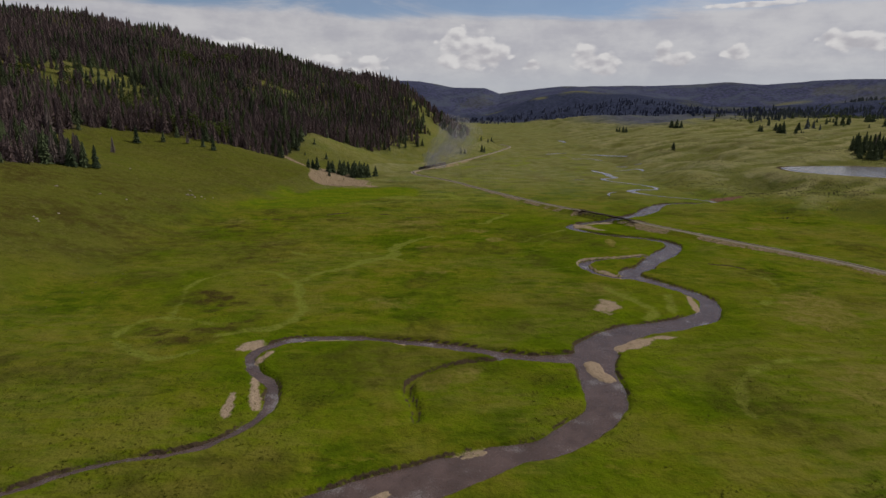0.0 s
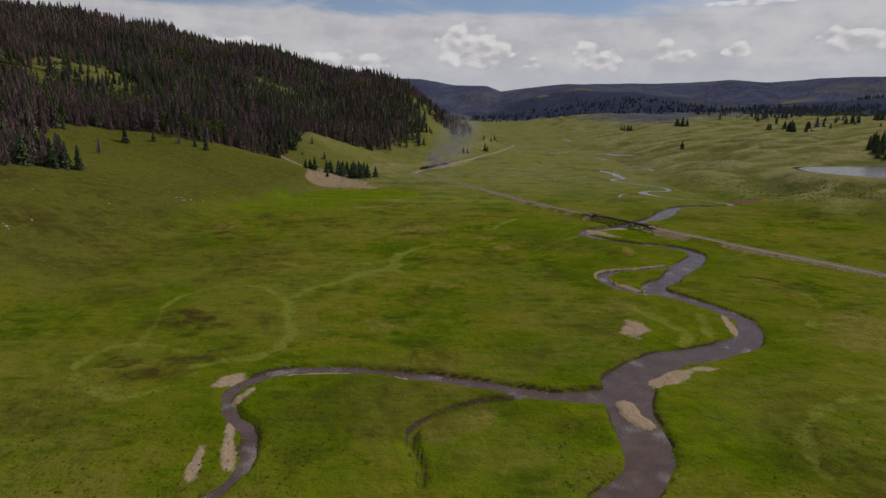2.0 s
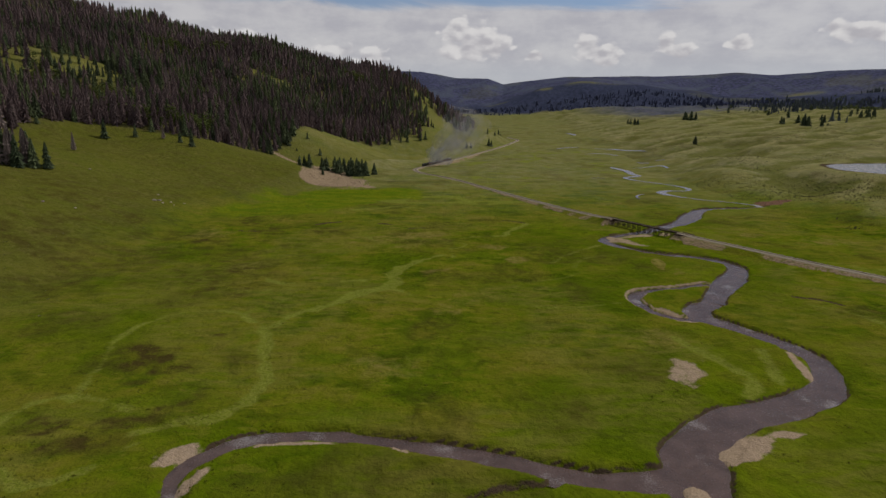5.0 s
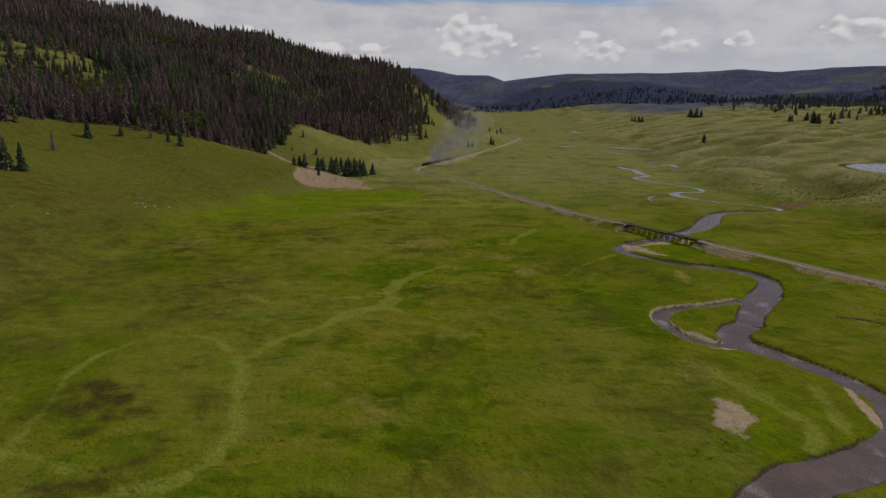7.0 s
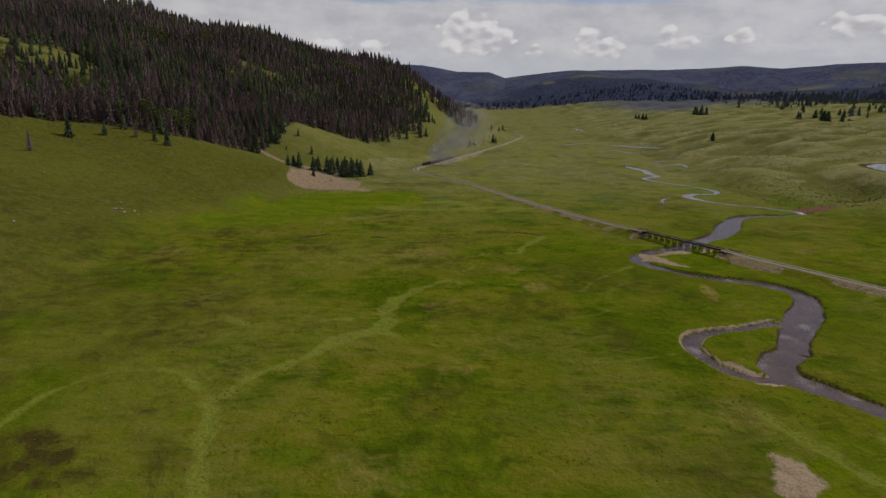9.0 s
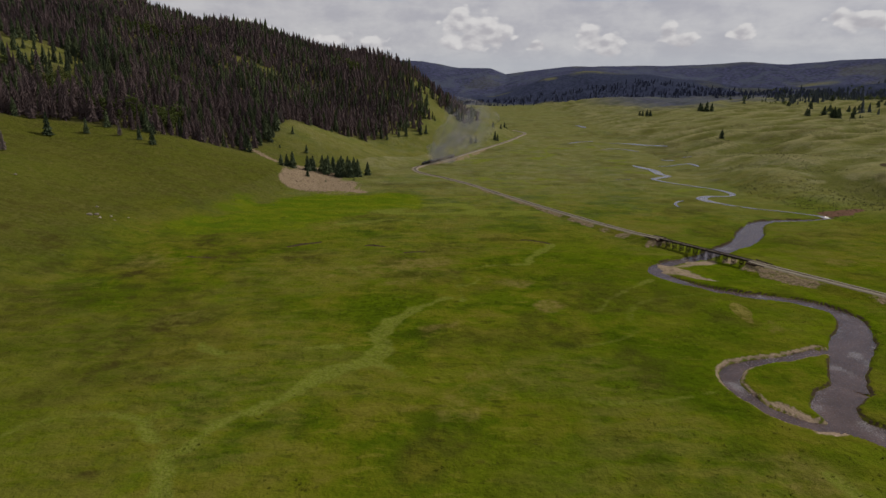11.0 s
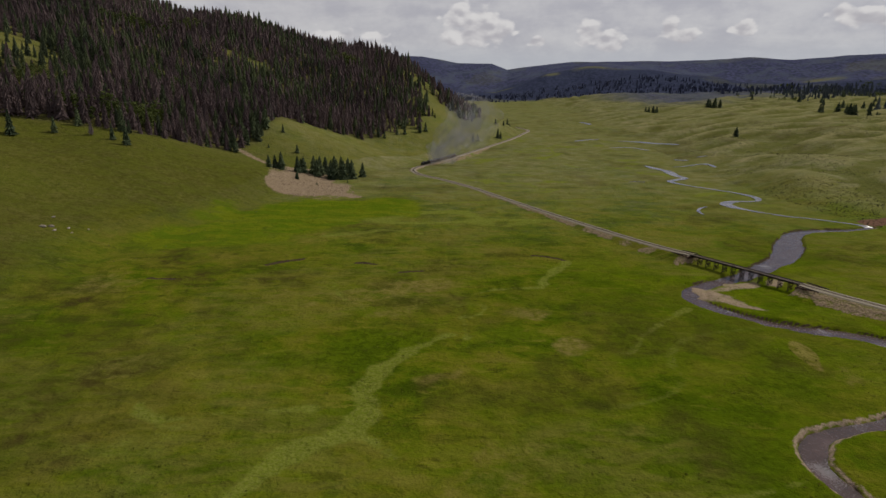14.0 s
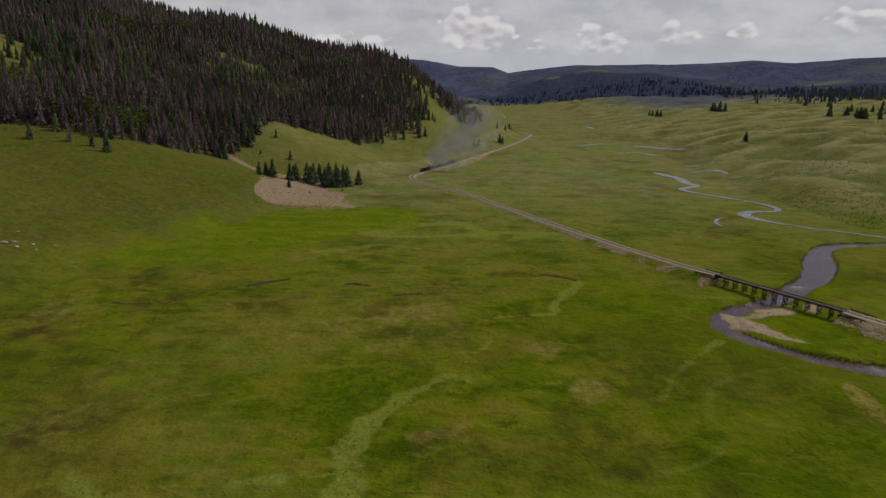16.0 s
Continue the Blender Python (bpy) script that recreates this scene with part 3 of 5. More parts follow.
def bar_field(x, y):
    best, rise = np.zeros_like(x), np.zeros_like(x)
    for bx, by, a, b, turn, up in BARS:
        c, s = math.cos(radians(turn)), math.sin(radians(turn))
        u, v = ((x - bx) * c + (y - by) * s) / a, (-(x - bx) * s + (y - by) * c) / b
        m = 1 - step(0.55, 1.15, np.sqrt(u * u + v * v) + 0.42 * rolling(x, y, 7, 81, 3))
        strength = 0.78 if (by > 400 or by < 125) or not up else 1.0
        best, rise = np.maximum(best, m * strength), np.maximum(rise, m * up)
    return best, rise
# ---- end of the shape ----


def axis(lo, a, b, hi, gap, growth, back):
    """Grid lines: even between a and b, wider and wider towards lo and hi."""
    mid = list(np.arange(a, b + gap / 2, gap))
    g, right = gap, [mid[-1]]
    while right[-1] < hi:
        g = min(g * growth, 45)
        right.append(right[-1] + g)
    g, left = gap, [mid[0]]
    while left[-1] > lo:
        g = min(g * back, 45)
        left.append(left[-1] - g)
    return np.array(left[:0:-1] + mid + right[1:])


XS = axis(-3300, -115, 215, 4100, 1.0, 1.018, 1.025)
YS = axis(-420, 98, 540, 4900, 1.0, 1.016, 1.05)


def line_field(line, reach, along=False):
    """Distance from the edge of a stream or path over the grid (negative inside)."""
    out = np.full((len(YS), len(XS)), 1e3)
    level = np.zeros_like(out)
    for row in line:
        w = row[2] if len(row) > 2 else 0.0
        i0, i1 = np.searchsorted(XS, (row[0] - reach - w, row[0] + reach + w))
        j0, j1 = np.searchsorted(YS, (row[1] - reach - w, row[1] + reach + w))
        if i1 > i0 and j1 > j0:
            d = np.hypot(XS[None, i0:i1] - row[0], YS[j0:j1, None] - row[1]) - w
            block = out[j0:j1, i0:i1]
            if along:
                closer = d < block
                level[j0:j1, i0:i1][closer] = rail_level(row[0], row[1])
            np.minimum(block, d, out=block)
    return (out, level) if along else out


def tri_mesh(name, verts, faces, smooth=False):
    """A mesh from arrays of corners and of triangles or quads."""
    mesh = bpy.data.meshes.new(name)
    verts, faces = np.asarray(verts, np.float32), np.asarray(faces, np.int32)
    m, k = faces.shape
    mesh.vertices.add(len(verts))
    mesh.vertices.foreach_set("co", verts.ravel())
    mesh.loops.add(m * k)
    mesh.loops.foreach_set("vertex_index", faces.ravel())
    mesh.polygons.add(m)
    mesh.polygons.foreach_set("loop_start", np.arange(0, m * k, k, dtype=np.int32))
    mesh.polygons.foreach_set("use_smooth", np.full(m, smooth))
    mesh.update(calc_edges=True)
    return mesh


def set_values(mesh, name, values):
    a = mesh.attributes.new(name, "FLOAT", "POINT")
    a.data.foreach_set("value", np.asarray(values, np.float32).ravel())


def wood_mask(x, y):
    """1 where the mountain is wooded, down to 0 in meadows and clearings."""
    s = foot_line(y) - x
    edge = np.interp(y, [0, 400, 440, 495, 520, 545, 580, 612, 640, 655, 668, 690, 737, 790, 850, 980, 1045, 1110, 1200, 1320, 1500, 1800],
                     [170, 158, 150, 134, 185, 222, 232, 238, 232, 205, 165, 135, 86, 112, 128, 110, 84, 105, 125, 118, 80, 60])
    m = step(-8 - 40 * step(950, 1200, y), 10, s - edge - (12 + 22 * step(900, 1100, y)) * rolling(x, y, 60, 91, 3))
    for cx, cy, a, b, turn in ((-447, 818, 84, 44, 66), (-408, 1000, 66, 26, -38), (-285, 1108, 36, 11, -15), (-652, 1142, 56, 30, 40), (-600, 1262, 70, 26, 20), (-600, 1500, 260, 80, 60), (-245, 1318, 46, 30, 0), (-2, 1220, 125, 48, 100), (36, 1335, 44, 36, 0)):
        c, t = math.cos(radians(turn)), math.sin(radians(turn))
        u, v = ((x - cx) * c + (y - cy) * t) / a, (-(x - cx) * t + (y - cy) * c) / b
        m = m * (1 - 0.82 * (1 - step(0.5, 1.25, np.hypot(u, v) + 0.85 * rolling(x, y, 46, 95, 3))))
    return m


def ridge_glades(x, y):
    """Bare pale pastures on the ridges that close the valley."""
    side, reach = np.degrees(np.arctan2(x, np.maximum(y - 100, 1))), np.hypot(x, y - 100)
    best = np.zeros_like(side)
    for a, r, da, dr in ((14.5, 3400, 3.4, 70), (18.5, 3380, 2.0, 60), (34.5, 3900, 2.6, 90), (31.5, 3640, 1.4, 60), (4.5, 3300, 1.4, 60), (36.5, 3320, 2.0, 60), (10.0, 3330, 0.9, 40)):
        best = np.maximum(best, 1 - step(0.4, 1.3, np.hypot((side - a) / da, (reach - r) / dr) + 0.7 * rolling(x, y, 110, 193, 3)))
    return best


def build_ground():
    x, y = np.meshgrid(XS, YS)
    z = land(x, y)
    wiggle = 0.7 * rolling(x, y, 6, 101, 2)
    d = np.minimum.reduce([line_field(RIVER_LOW, 26), line_field(RIVER_HIGH, 26), line_field(SIDE_ARM, 20), line_field(CREEK, 22)]) + wiggle * 0.8
    floor = valley_level(y)
    bar, lift = bar_field(x, y)
    arm = line_field(SIDE_ARM, 20)
    cut = step(-1.5, 1.1, d)
    carve = (d < 3) & (y < 640)
    z = np.where(carve, (floor - 1.0) + (z - floor + 1.0) * cut, z)
    z = np.where((lift > 0) & (d < 2), np.minimum(z + lift, floor + 0.25), z)
    ditch = line_field(OLD_DITCH, 14)
    z = z - 1.7 * (1 - step(-0.4, 1.3, ditch + 0.3 * wiggle))
    cuts = np.minimum.reduce([line_field(line, 8) for line in CUTS])
    z = z - 0.7 * (1 - step(-0.4, 0.9, cuts))
    seep = np.minimum.reduce([line_field(line, 12) for line in SEEPS])
    z = z - 0.25 * (1 - step(-0.3, 1.2, seep))
    scar = np.minimum.reduce([line_field(line, 16) for line in SCARS]) + 1.2 * rolling(x, y, 6, 111, 3) + 0.3
    z = z - 0.30 * (1 - step(-2.0, 1.5, scar))
    # railway bank, open under the trestle
    near, top = line_field(RAIL, 40, True)
    along = ((x - BRIDGE_A[0]) * (BRIDGE_B - BRIDGE_A)[0] + (y - BRIDGE_A[1]) * (BRIDGE_B - BRIDGE_A)[1]) / np.sum((BRIDGE_B - BRIDGE_A) ** 2)
    gap = np.clip(np.minimum(along, 1 - along) * 52.5, -30, 30)
    open_under = step(-1.0, 5.0, gap)
    bank = top - 0.25 - np.maximum(near - 3.0, 0) * 0.44 - open_under * 12
    on_bank = (bank > z) & (near < 30)
    z = np.where(on_bank, bank, z)
    cutting = step(0, 9, 12 - near) * (near < 12) * (open_under < 0.5)
    z = np.where((near < 12) & (z > top - 0.3) & (open_under < 0.5), z + (top - 0.3 - z) * cutting, z)
    v = np.stack([x, y, z], -1).reshape(-1, 3)
    j, i = np.meshgrid(np.arange(len(YS) - 1), np.arange(len(XS) - 1), indexing="ij")
    a = (j * len(XS) + i).ravel()
    mesh = tri_mesh("ground", v, np.stack([a, a + 1, a + 1 + len(XS), a + len(XS)], 1), True)
    s = foot_line(y) - x
    r = x - east_line(y)
    set_values(mesh, "sand", np.maximum.reduce([bar, 0.75 * (1 - step(-0.2, 0.5, np.abs(d + 0.9))) * step(0.1, 0.6, rolling(x, y, 40, 121, 2)), (d < -1) * 0.8 * (y < 640), 0.85 * (1 - step(0.3, 0.9, np.abs(arm + 0.6 * wiggle - 0.3)))]))
    broken = step(-0.5, 0.25, rolling(x, y, 12, 125, 2))
    # soil along cut banks and ditches, including the painted shadow line
    set_values(mesh, "soil", np.maximum.reduce([(1 - step(0.2, 0.75, np.abs(d + 0.1))) * (carve & (bar < 0.3)) * (0.35 + 0.65 * broken), (1 - step(0.2, 0.9, np.abs(ditch - 0.3))) * (0.6 + 0.35 * broken),
                                                1.0 * (1 - step(0.2, 1.2, cuts)), 1.0 * (pond_edge(x, y) < 1.05)]))
    # curvature masks for the painted light crests and dark hollows
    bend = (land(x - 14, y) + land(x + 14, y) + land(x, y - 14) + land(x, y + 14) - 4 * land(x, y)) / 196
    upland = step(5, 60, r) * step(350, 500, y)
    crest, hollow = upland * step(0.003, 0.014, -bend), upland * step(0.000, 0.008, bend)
    wet = np.exp(-np.maximum(d, 0) / 24) * step(-0.5, 0.4, rolling(x, y, 55, 131, 3)) * (d < 90)
    meadow = step(-0.1, 0.5, rolling(x, y + 900, 120, 133, 3)) * step(-40, 15, -s) * (1 - step(10, 70, r)) * (1 - step(560, 800, y))
    sole = 1 - step(0.55, 1.15, np.hypot((x + 84 - 0.25 * (y - 580)) / 66, (y - 582) / 56) + 0.30 * rolling(x, y, 40, 135, 3))
    sole = np.maximum(sole, 0.7 * (1 - step(0.5, 1.2, np.hypot((x + 132) / 40, (y - 520) / 42) + 0.35 * rolling(x, y, 30, 137, 3))))
    set_values(mesh, "lush", np.clip(0.85 * wet + 0.75 * meadow + 0.8 * sole + 1.0 * (1 - step(0, 7, ditch)), 0, 1))
    set_values(mesh, "sole", sole)
    set_values(mesh, "tan", patches(x, y, TAN))
    set_values(mesh, "deep", patches(x, y, DEEP))
    swale = (1 - step(0.02, 0.09, np.abs(rolling(0.7 * x + 0.3 * y, y - 0.4 * x, 75, 301, 2)))) * step(-0.1, 0.5, rolling(x, y, 60, 305, 2)) * step(200, 300, y) * (1 - step(560, 640, y)) * (d > 4) * (s < 10)
    wisp = (1 - step(0.03, 0.14, np.abs(rolling(x, 1.7 * y - 0.5 * x, 60, 311, 2)))) * step(0.0, 0.5, rolling(x, y, 70, 315, 2)) * step(520, 620, y) * (1 - step(1000, 1250, y)) * (1 - step(-20, 30, r)) * (s < -5)
    set_values(mesh, "pasture", step(-25, 45, s + 18 * rolling(x, y, 45, 145, 3)) * (1 - step(720, 860, y)) * (1 - sole))
    rill = (1 - step(0.04, 0.24, np.abs(rolling(0.35 * x, 0.8 * y - 0.2 * x, 34, 317, 2)))) * step(-0.25, 0.35, rolling(x, y, 80, 319, 2)) * step(480, 560, y) * (1 - step(1150, 1500, y)) * (1 - step(-30, 20, r)) * (s < -5)
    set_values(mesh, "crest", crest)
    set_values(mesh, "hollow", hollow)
    # scrub grows up the valley, where its pale tone stands in for haze
    set_values(mesh, "scrub", np.clip((0.55 + 0.35 * step(700, 900, y)) * step(10, 90, r) * step(420, 560, y) + 0.75 * step(430, 820, y) * (s < 30) + 0.5 * step(640, 760, y) * step(0, 50, s), 0, 1) * (1 - sole))
    set_values(mesh, "pale", np.maximum(np.clip(0.45 * swale + 0.75 * wisp + 0.85 * rill + 0.85 * (1 - step(-1.4, 2.0, scar)), 0, 0.85), 0.75 * (1 - step(-0.2, 3.2, seep + rolling(x, y, 5, 113, 2)))))
    dry = step(0.05, 0.55, rolling(x, y, 60, 141, 3)) * 0.6 + 0.12 * step(10, 80, r) + 0.22 * step(5, 50, s) * step(660, 780, y) + 0.22 * step(15, 80, s) * step(-0.3, 0.5, rolling(x, y, 90, 143, 2))
    dry = dry + 0.55 * step(85, 150, x + 20 * rolling(x, y, 50, 147, 3)) * (1 - step(330, 420, y)) * step(-0.5, 0.3, rolling(x, y, 40, 149, 3)) * step(2, 14, d)
    dry = dry * (1 - 0.6 * hollow) + 0.15 * step(640, 900, y)
    set_values(mesh, "dry", np.clip(dry * (1 - 0.8 * sole), 0, 1))
    patch = patches(x, y, [(-98, 338, 26, 18, 30, 0.28), (-83, 232, 30, 14, 100, 1.0), (-94, 196, 17, 12, -25, 1.0), (-75, 263, 12, 8, 20, 1.0), (-98, 172, 10, 5, 20, 0.7), (-98, 248, 9, 7, 0, 0.7)])
    set_values(mesh, "brown", np.clip(1.3 * patch * step(-0.35, 0.35, rolling(x, y, 9, 151, 3)), 0, 1) + 0.5 * step(0.35, 0.8, rolling(x, y, 34, 153, 3)) * (s < 0) + 0.30 * step(-10, 50, s) * step(-0.9, 0.3, rolling(x, y, 60, 157, 3)) * (1 - 0.8 * step(640, 760, y)) + 0.55 * (1 - step(-95, -50, x)) * step(270, 330, y) * (1 - step(420, 520, y)) * step(-0.4, 0.3, rolling(x, y, 22, 159, 3)))
    talus = 1 - step(0.75, 1.1, np.hypot((x + 108 + 0.30 * (y - 680)) / 37, (y - 682) / 54) + 0.28 * rolling(x, y, 22, 161, 2))
    ledge = (1 - step(2, 6, np.abs(x + 140 + 1.3 * (y - 712)) * 0.6)) * step(-205, -185, x) * (1 - step(-135, -125, x)) * 0.75
    bank_bare = on_bank * step(-0.35, 0.25, rolling(x, y, 16, 163, 2) + 0.6 * (1 - step(5, 12, near))) * (1 - step(10, 18, near))
    set_values(mesh, "scree", np.clip(np.maximum.reduce([talus, ledge, bank_bare * 0.6]), 0, 1))
    set_values(mesh, "red", 1 - step(0.6, 1.2, np.hypot((x - 291) / 15, (y - 567) / 9) + 0.45 * rolling(x, y, 10, 171, 2)))
    reach = np.hypot(x, y - 100)
    set_values(mesh, "wood", 0.85 * wood_mask(x, y) * (reach < 2500))
    open_far = step(0.55, 0.75, rolling(x, y, 260, 181, 3)) * (1 - 0.55 * step(2600, 3300, reach))
    south = step(1700, 2300, y - 0.25 * (x - 700)) * step(500, 800, x) * (1 - 0.8 * step(-0.1, 0.4, rolling(x, y, 190, 183, 3)))
    # mask of the far woods whose colour has haze painted in
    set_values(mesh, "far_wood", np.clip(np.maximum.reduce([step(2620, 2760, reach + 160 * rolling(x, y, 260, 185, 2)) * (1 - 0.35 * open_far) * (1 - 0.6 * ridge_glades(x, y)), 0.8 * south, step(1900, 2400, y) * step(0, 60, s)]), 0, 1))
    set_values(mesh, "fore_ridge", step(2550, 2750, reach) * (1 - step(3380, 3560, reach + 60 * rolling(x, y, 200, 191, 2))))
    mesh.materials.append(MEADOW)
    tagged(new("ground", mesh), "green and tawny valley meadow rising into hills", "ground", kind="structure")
    return z


HEIGHT = build_ground()


def ground_at(x, y):
    """Height of the finished ground."""
    i = int(np.clip(np.searchsorted(XS, x) - 1, 0, len(XS) - 2))
    j = int(np.clip(np.searchsorted(YS, y) - 1, 0, len(YS) - 2))
    u, v = (x - XS[i]) / (XS[i + 1] - XS[i]), (y - YS[j]) / (YS[j + 1] - YS[j])
    return float((HEIGHT[j, i] * (1 - u) + HEIGHT[j, i + 1] * u) * (1 - v) + (HEIGHT[j + 1, i] * (1 - u) + HEIGHT[j + 1, i + 1] * u) * v)


def ribbon(line, width, level, cross=2):
    """Corners and quads of a strip along a line; width and level are functions of a row."""
    p = np.asarray(line)[:, :2]
    t = np.gradient(p, axis=0)
    t /= np.linalg.norm(t, axis=1)[:, None] + 1e-9
    side = np.stack([-t[:, 1], t[:, 0]], 1)
    f = np.linspace(-1, 1, cross)
    w = np.array([width(r) for r in line])
    xy = p[:, None, :] + side[:, None, :] * (w[:, None] * f[None, :])[..., None]
    z = np.array([level(r) for r in line])
    v = np.concatenate([xy, np.repeat(z[:, None, None], cross, 1)], -1).reshape(-1, 3)
    j, i = np.meshgrid(np.arange(len(p) - 1), np.arange(cross - 1), indexing="ij")
    a = (j * cross + i).ravel()
    return v, np.stack([a, a + 1, a + 1 + cross, a + cross], 1)


def build_water():
    def add(name, line, wide, rise, label, material=WATER):
        v, f = ribbon(line, wide, lambda r: float(valley_level(r[1])) + rise, 5)
        mesh = tri_mesh(name, v, f, True)
        mesh.materials.append(material)
        tagged(new(name, mesh), label, "river", kind="structure")

    add("river_lower", RIVER_LOW, lambda r: r[2] + 2.6, -0.300, "shallow grey-brown river winding through the meadow")
    add("river_middle", RIVER_HIGH, lambda r: r[2] + 2.2, -0.304, "grey river bending under the railway trestle")
    add("river_arm", SIDE_ARM, lambda r: r[2] + 1.8, -0.310, "narrow side arm of the river round a grassy islet")
    add("creek", CREEK, lambda r: r[2] + 1.8, -0.296, "narrow brown creek with cut banks joining the river")


build_water()


def build_far_river():
    v, f = ribbon(RIVER_FAR, lambda r: r[2], lambda r: 0.0, 3)
    v[:, 2] = [ground_at(a, b) + 0.22 for a, b, _ in v]
    mesh = tri_mesh("river_upper", v, f, True)
    mesh.materials.append(POND)
    tagged(new("river_upper", mesh), "pale bends of the upper river in the flat meadow", "river", kind="structure")
    t = np.linspace(0, 2 * np.pi, 72, endpoint=False)
    ring = np.stack([POND_AT[0] + POND_SIZE[0] * 1.03 * np.cos(t), POND_AT[1] + POND_SIZE[1] * 1.03 * np.sin(t), np.full(72, POND_LEVEL)], 1)
    mesh = tri_mesh("pond", np.vstack([ring, [(*POND_AT, POND_LEVEL)]]), np.stack([np.arange(72), np.roll(np.arange(72), -1), np.full(72, 72)], 1), True)
    mesh.materials.append(POND)
    tagged(new("pond", mesh), "still pale pond in a grassy hollow", "pond", kind="structure")


build_far_river()


# ---- helpers for things ----
def part(name, bm, material, parent, label=""):
    mesh = bpy.data.meshes.new(name)
    bm.to_mesh(mesh)
    bm.free()
    mesh.materials.append(material)
    ob = new(name, mesh)
    ob.parent = parent
    return tagged(ob, label)


def mesh_part(name, mesh, parent, label=""):
    ob = new(name, mesh)
    ob.parent = parent
    return tagged(ob, label)


def box(bm, size, at=(0, 0, 0), turn=None, bevel=0.0):
    """A block of that size round the point at, with its edges broken."""
    m = Matrix.Translation(at) @ (turn.to_4x4() if turn is not None else Matrix()) @ Matrix.Diagonal((*size, 1))
    made = bmesh.ops.create_cube(bm, size=1.0, matrix=m)
    if bevel:
        edges = list({e for v in made["verts"] for e in v.link_edges})
        bmesh.ops.bevel(bm, geom=edges, offset=bevel, segments=1, affect="EDGES")
    return bm


def rod(bm, a, b, r1, r2=None, sides=8):
    """A round bar from a to b."""
    a, b = Vector(a), Vector(b)
    turn = (b - a).to_track_quat("Z", "Y").to_matrix().to_4x4()
    bmesh.ops.create_cone(bm, cap_ends=True, segments=sides, radius1=r1, radius2=r1 if r2 is None else r2, depth=(b - a).length,
                          matrix=Matrix.Translation((a + b) / 2) @ turn)
    return bm


# ---- trees ----
def conifer(rng, height, radius, tiers, spikes, start=0.10, inner=0.5, droop=0.10):
    """Corners and triangles of a ragged conifer crown: tiers of drooping boughs."""
    v, f = [], []
    for k in range(tiers):
        q = start + (0.97 - start) * (k / tiers) ** 0.92
        r = radius * (1 - q) ** 0.78 * rng.uniform(0.82, 1.14)
        z = q * height
        lift = height * (0.97 - start) / tiers * rng.uniform(1.5, 1.9)
        top = len(v)
        v.append((rng.uniform(-0.05, 0.05) * r, rng.uniform(-0.05, 0.05) * r, min(z + lift, height)))
        spin = rng.uniform(0, 6.28)
        for m in range(spikes * 2):
            a = spin + math.pi * m / spikes + rng.uniform(-0.12, 0.12)
            out = r * (rng.uniform(0.8, 1.15) if m % 2 == 0 else inner * rng.uniform(0.7, 1.2))
            v.append((out * math.cos(a), out * math.sin(a), z - droop * out * rng.uniform(0.2, 2.2) + (0.06 * height / tiers if m % 2 else 0)))
        for m in range(spikes * 2):
            f.append((top, top + 1 + m, top + 1 + (m + 1) % (spikes * 2)))
    return np.array(v), np.array(f)


def trunk_shape(height, r, sides=5, top=0.9):
    v = [(r * math.cos(6.283 * k / sides), r * math.sin(6.283 * k / sides), -0.6) for k in range(sides)]
    v += [(0.25 * r * math.cos(6.283 * k / sides), 0.25 * r * math.sin(6.283 * k / sides), height * top) for k in range(sides)]
    f = []
    for k in range(sides):
        n = (k + 1) % sides
        f += [(k, n, sides + n), (k, sides + n, sides + k)]
    return np.array(v), np.array(f)


def leafy(rng, height, radius, clumps, leaves):
    """Crown of a broadleaf tree: many small facets in uneven clumps, with gaps."""
    v, f = [], []
    for _ in range(clumps):
        q = rng.uniform(0.18, 0.95)
        a, out = rng.uniform(0, 6.28), radius * math.sqrt(rng.uniform(0.05, 1)) * math.sin(math.pi * (0.15 + 0.80 * q)) ** 0.7
        c = np.array((out * math.cos(a), out * math.sin(a), q * height))
        size = radius * rng.uniform(0.26, 0.42)
        for _ in range(leaves):
            d = np.array((rng.gauss(0, 1), rng.gauss(0, 1), rng.gauss(0, 0.8)))
            d /= np.linalg.norm(d) + 1e-6
            p = c + d * size
            u = np.cross(d, (rng.uniform(-1, 1), rng.uniform(-1, 1), rng.uniform(-1, 1)))
            u /= np.linalg.norm(u) + 1e-6
            w = np.cross(d, u)
            s = size * rng.uniform(0.35, 0.6)
            k = len(v)
            v += [p + u * s, p + w * s, p - u * s, p - w * s + d * s * 0.3]
            f += [(k, k + 1, k + 2), (k, k + 2, k + 3)]
    return np.array(v), np.array(f)


def joined(shapes):
    v, f, n = [], [], 0
    for a, b in shapes:
        v.append(a)
        f.append(b + n)
        n += len(a)
    return np.vstack(v), np.vstack(f)


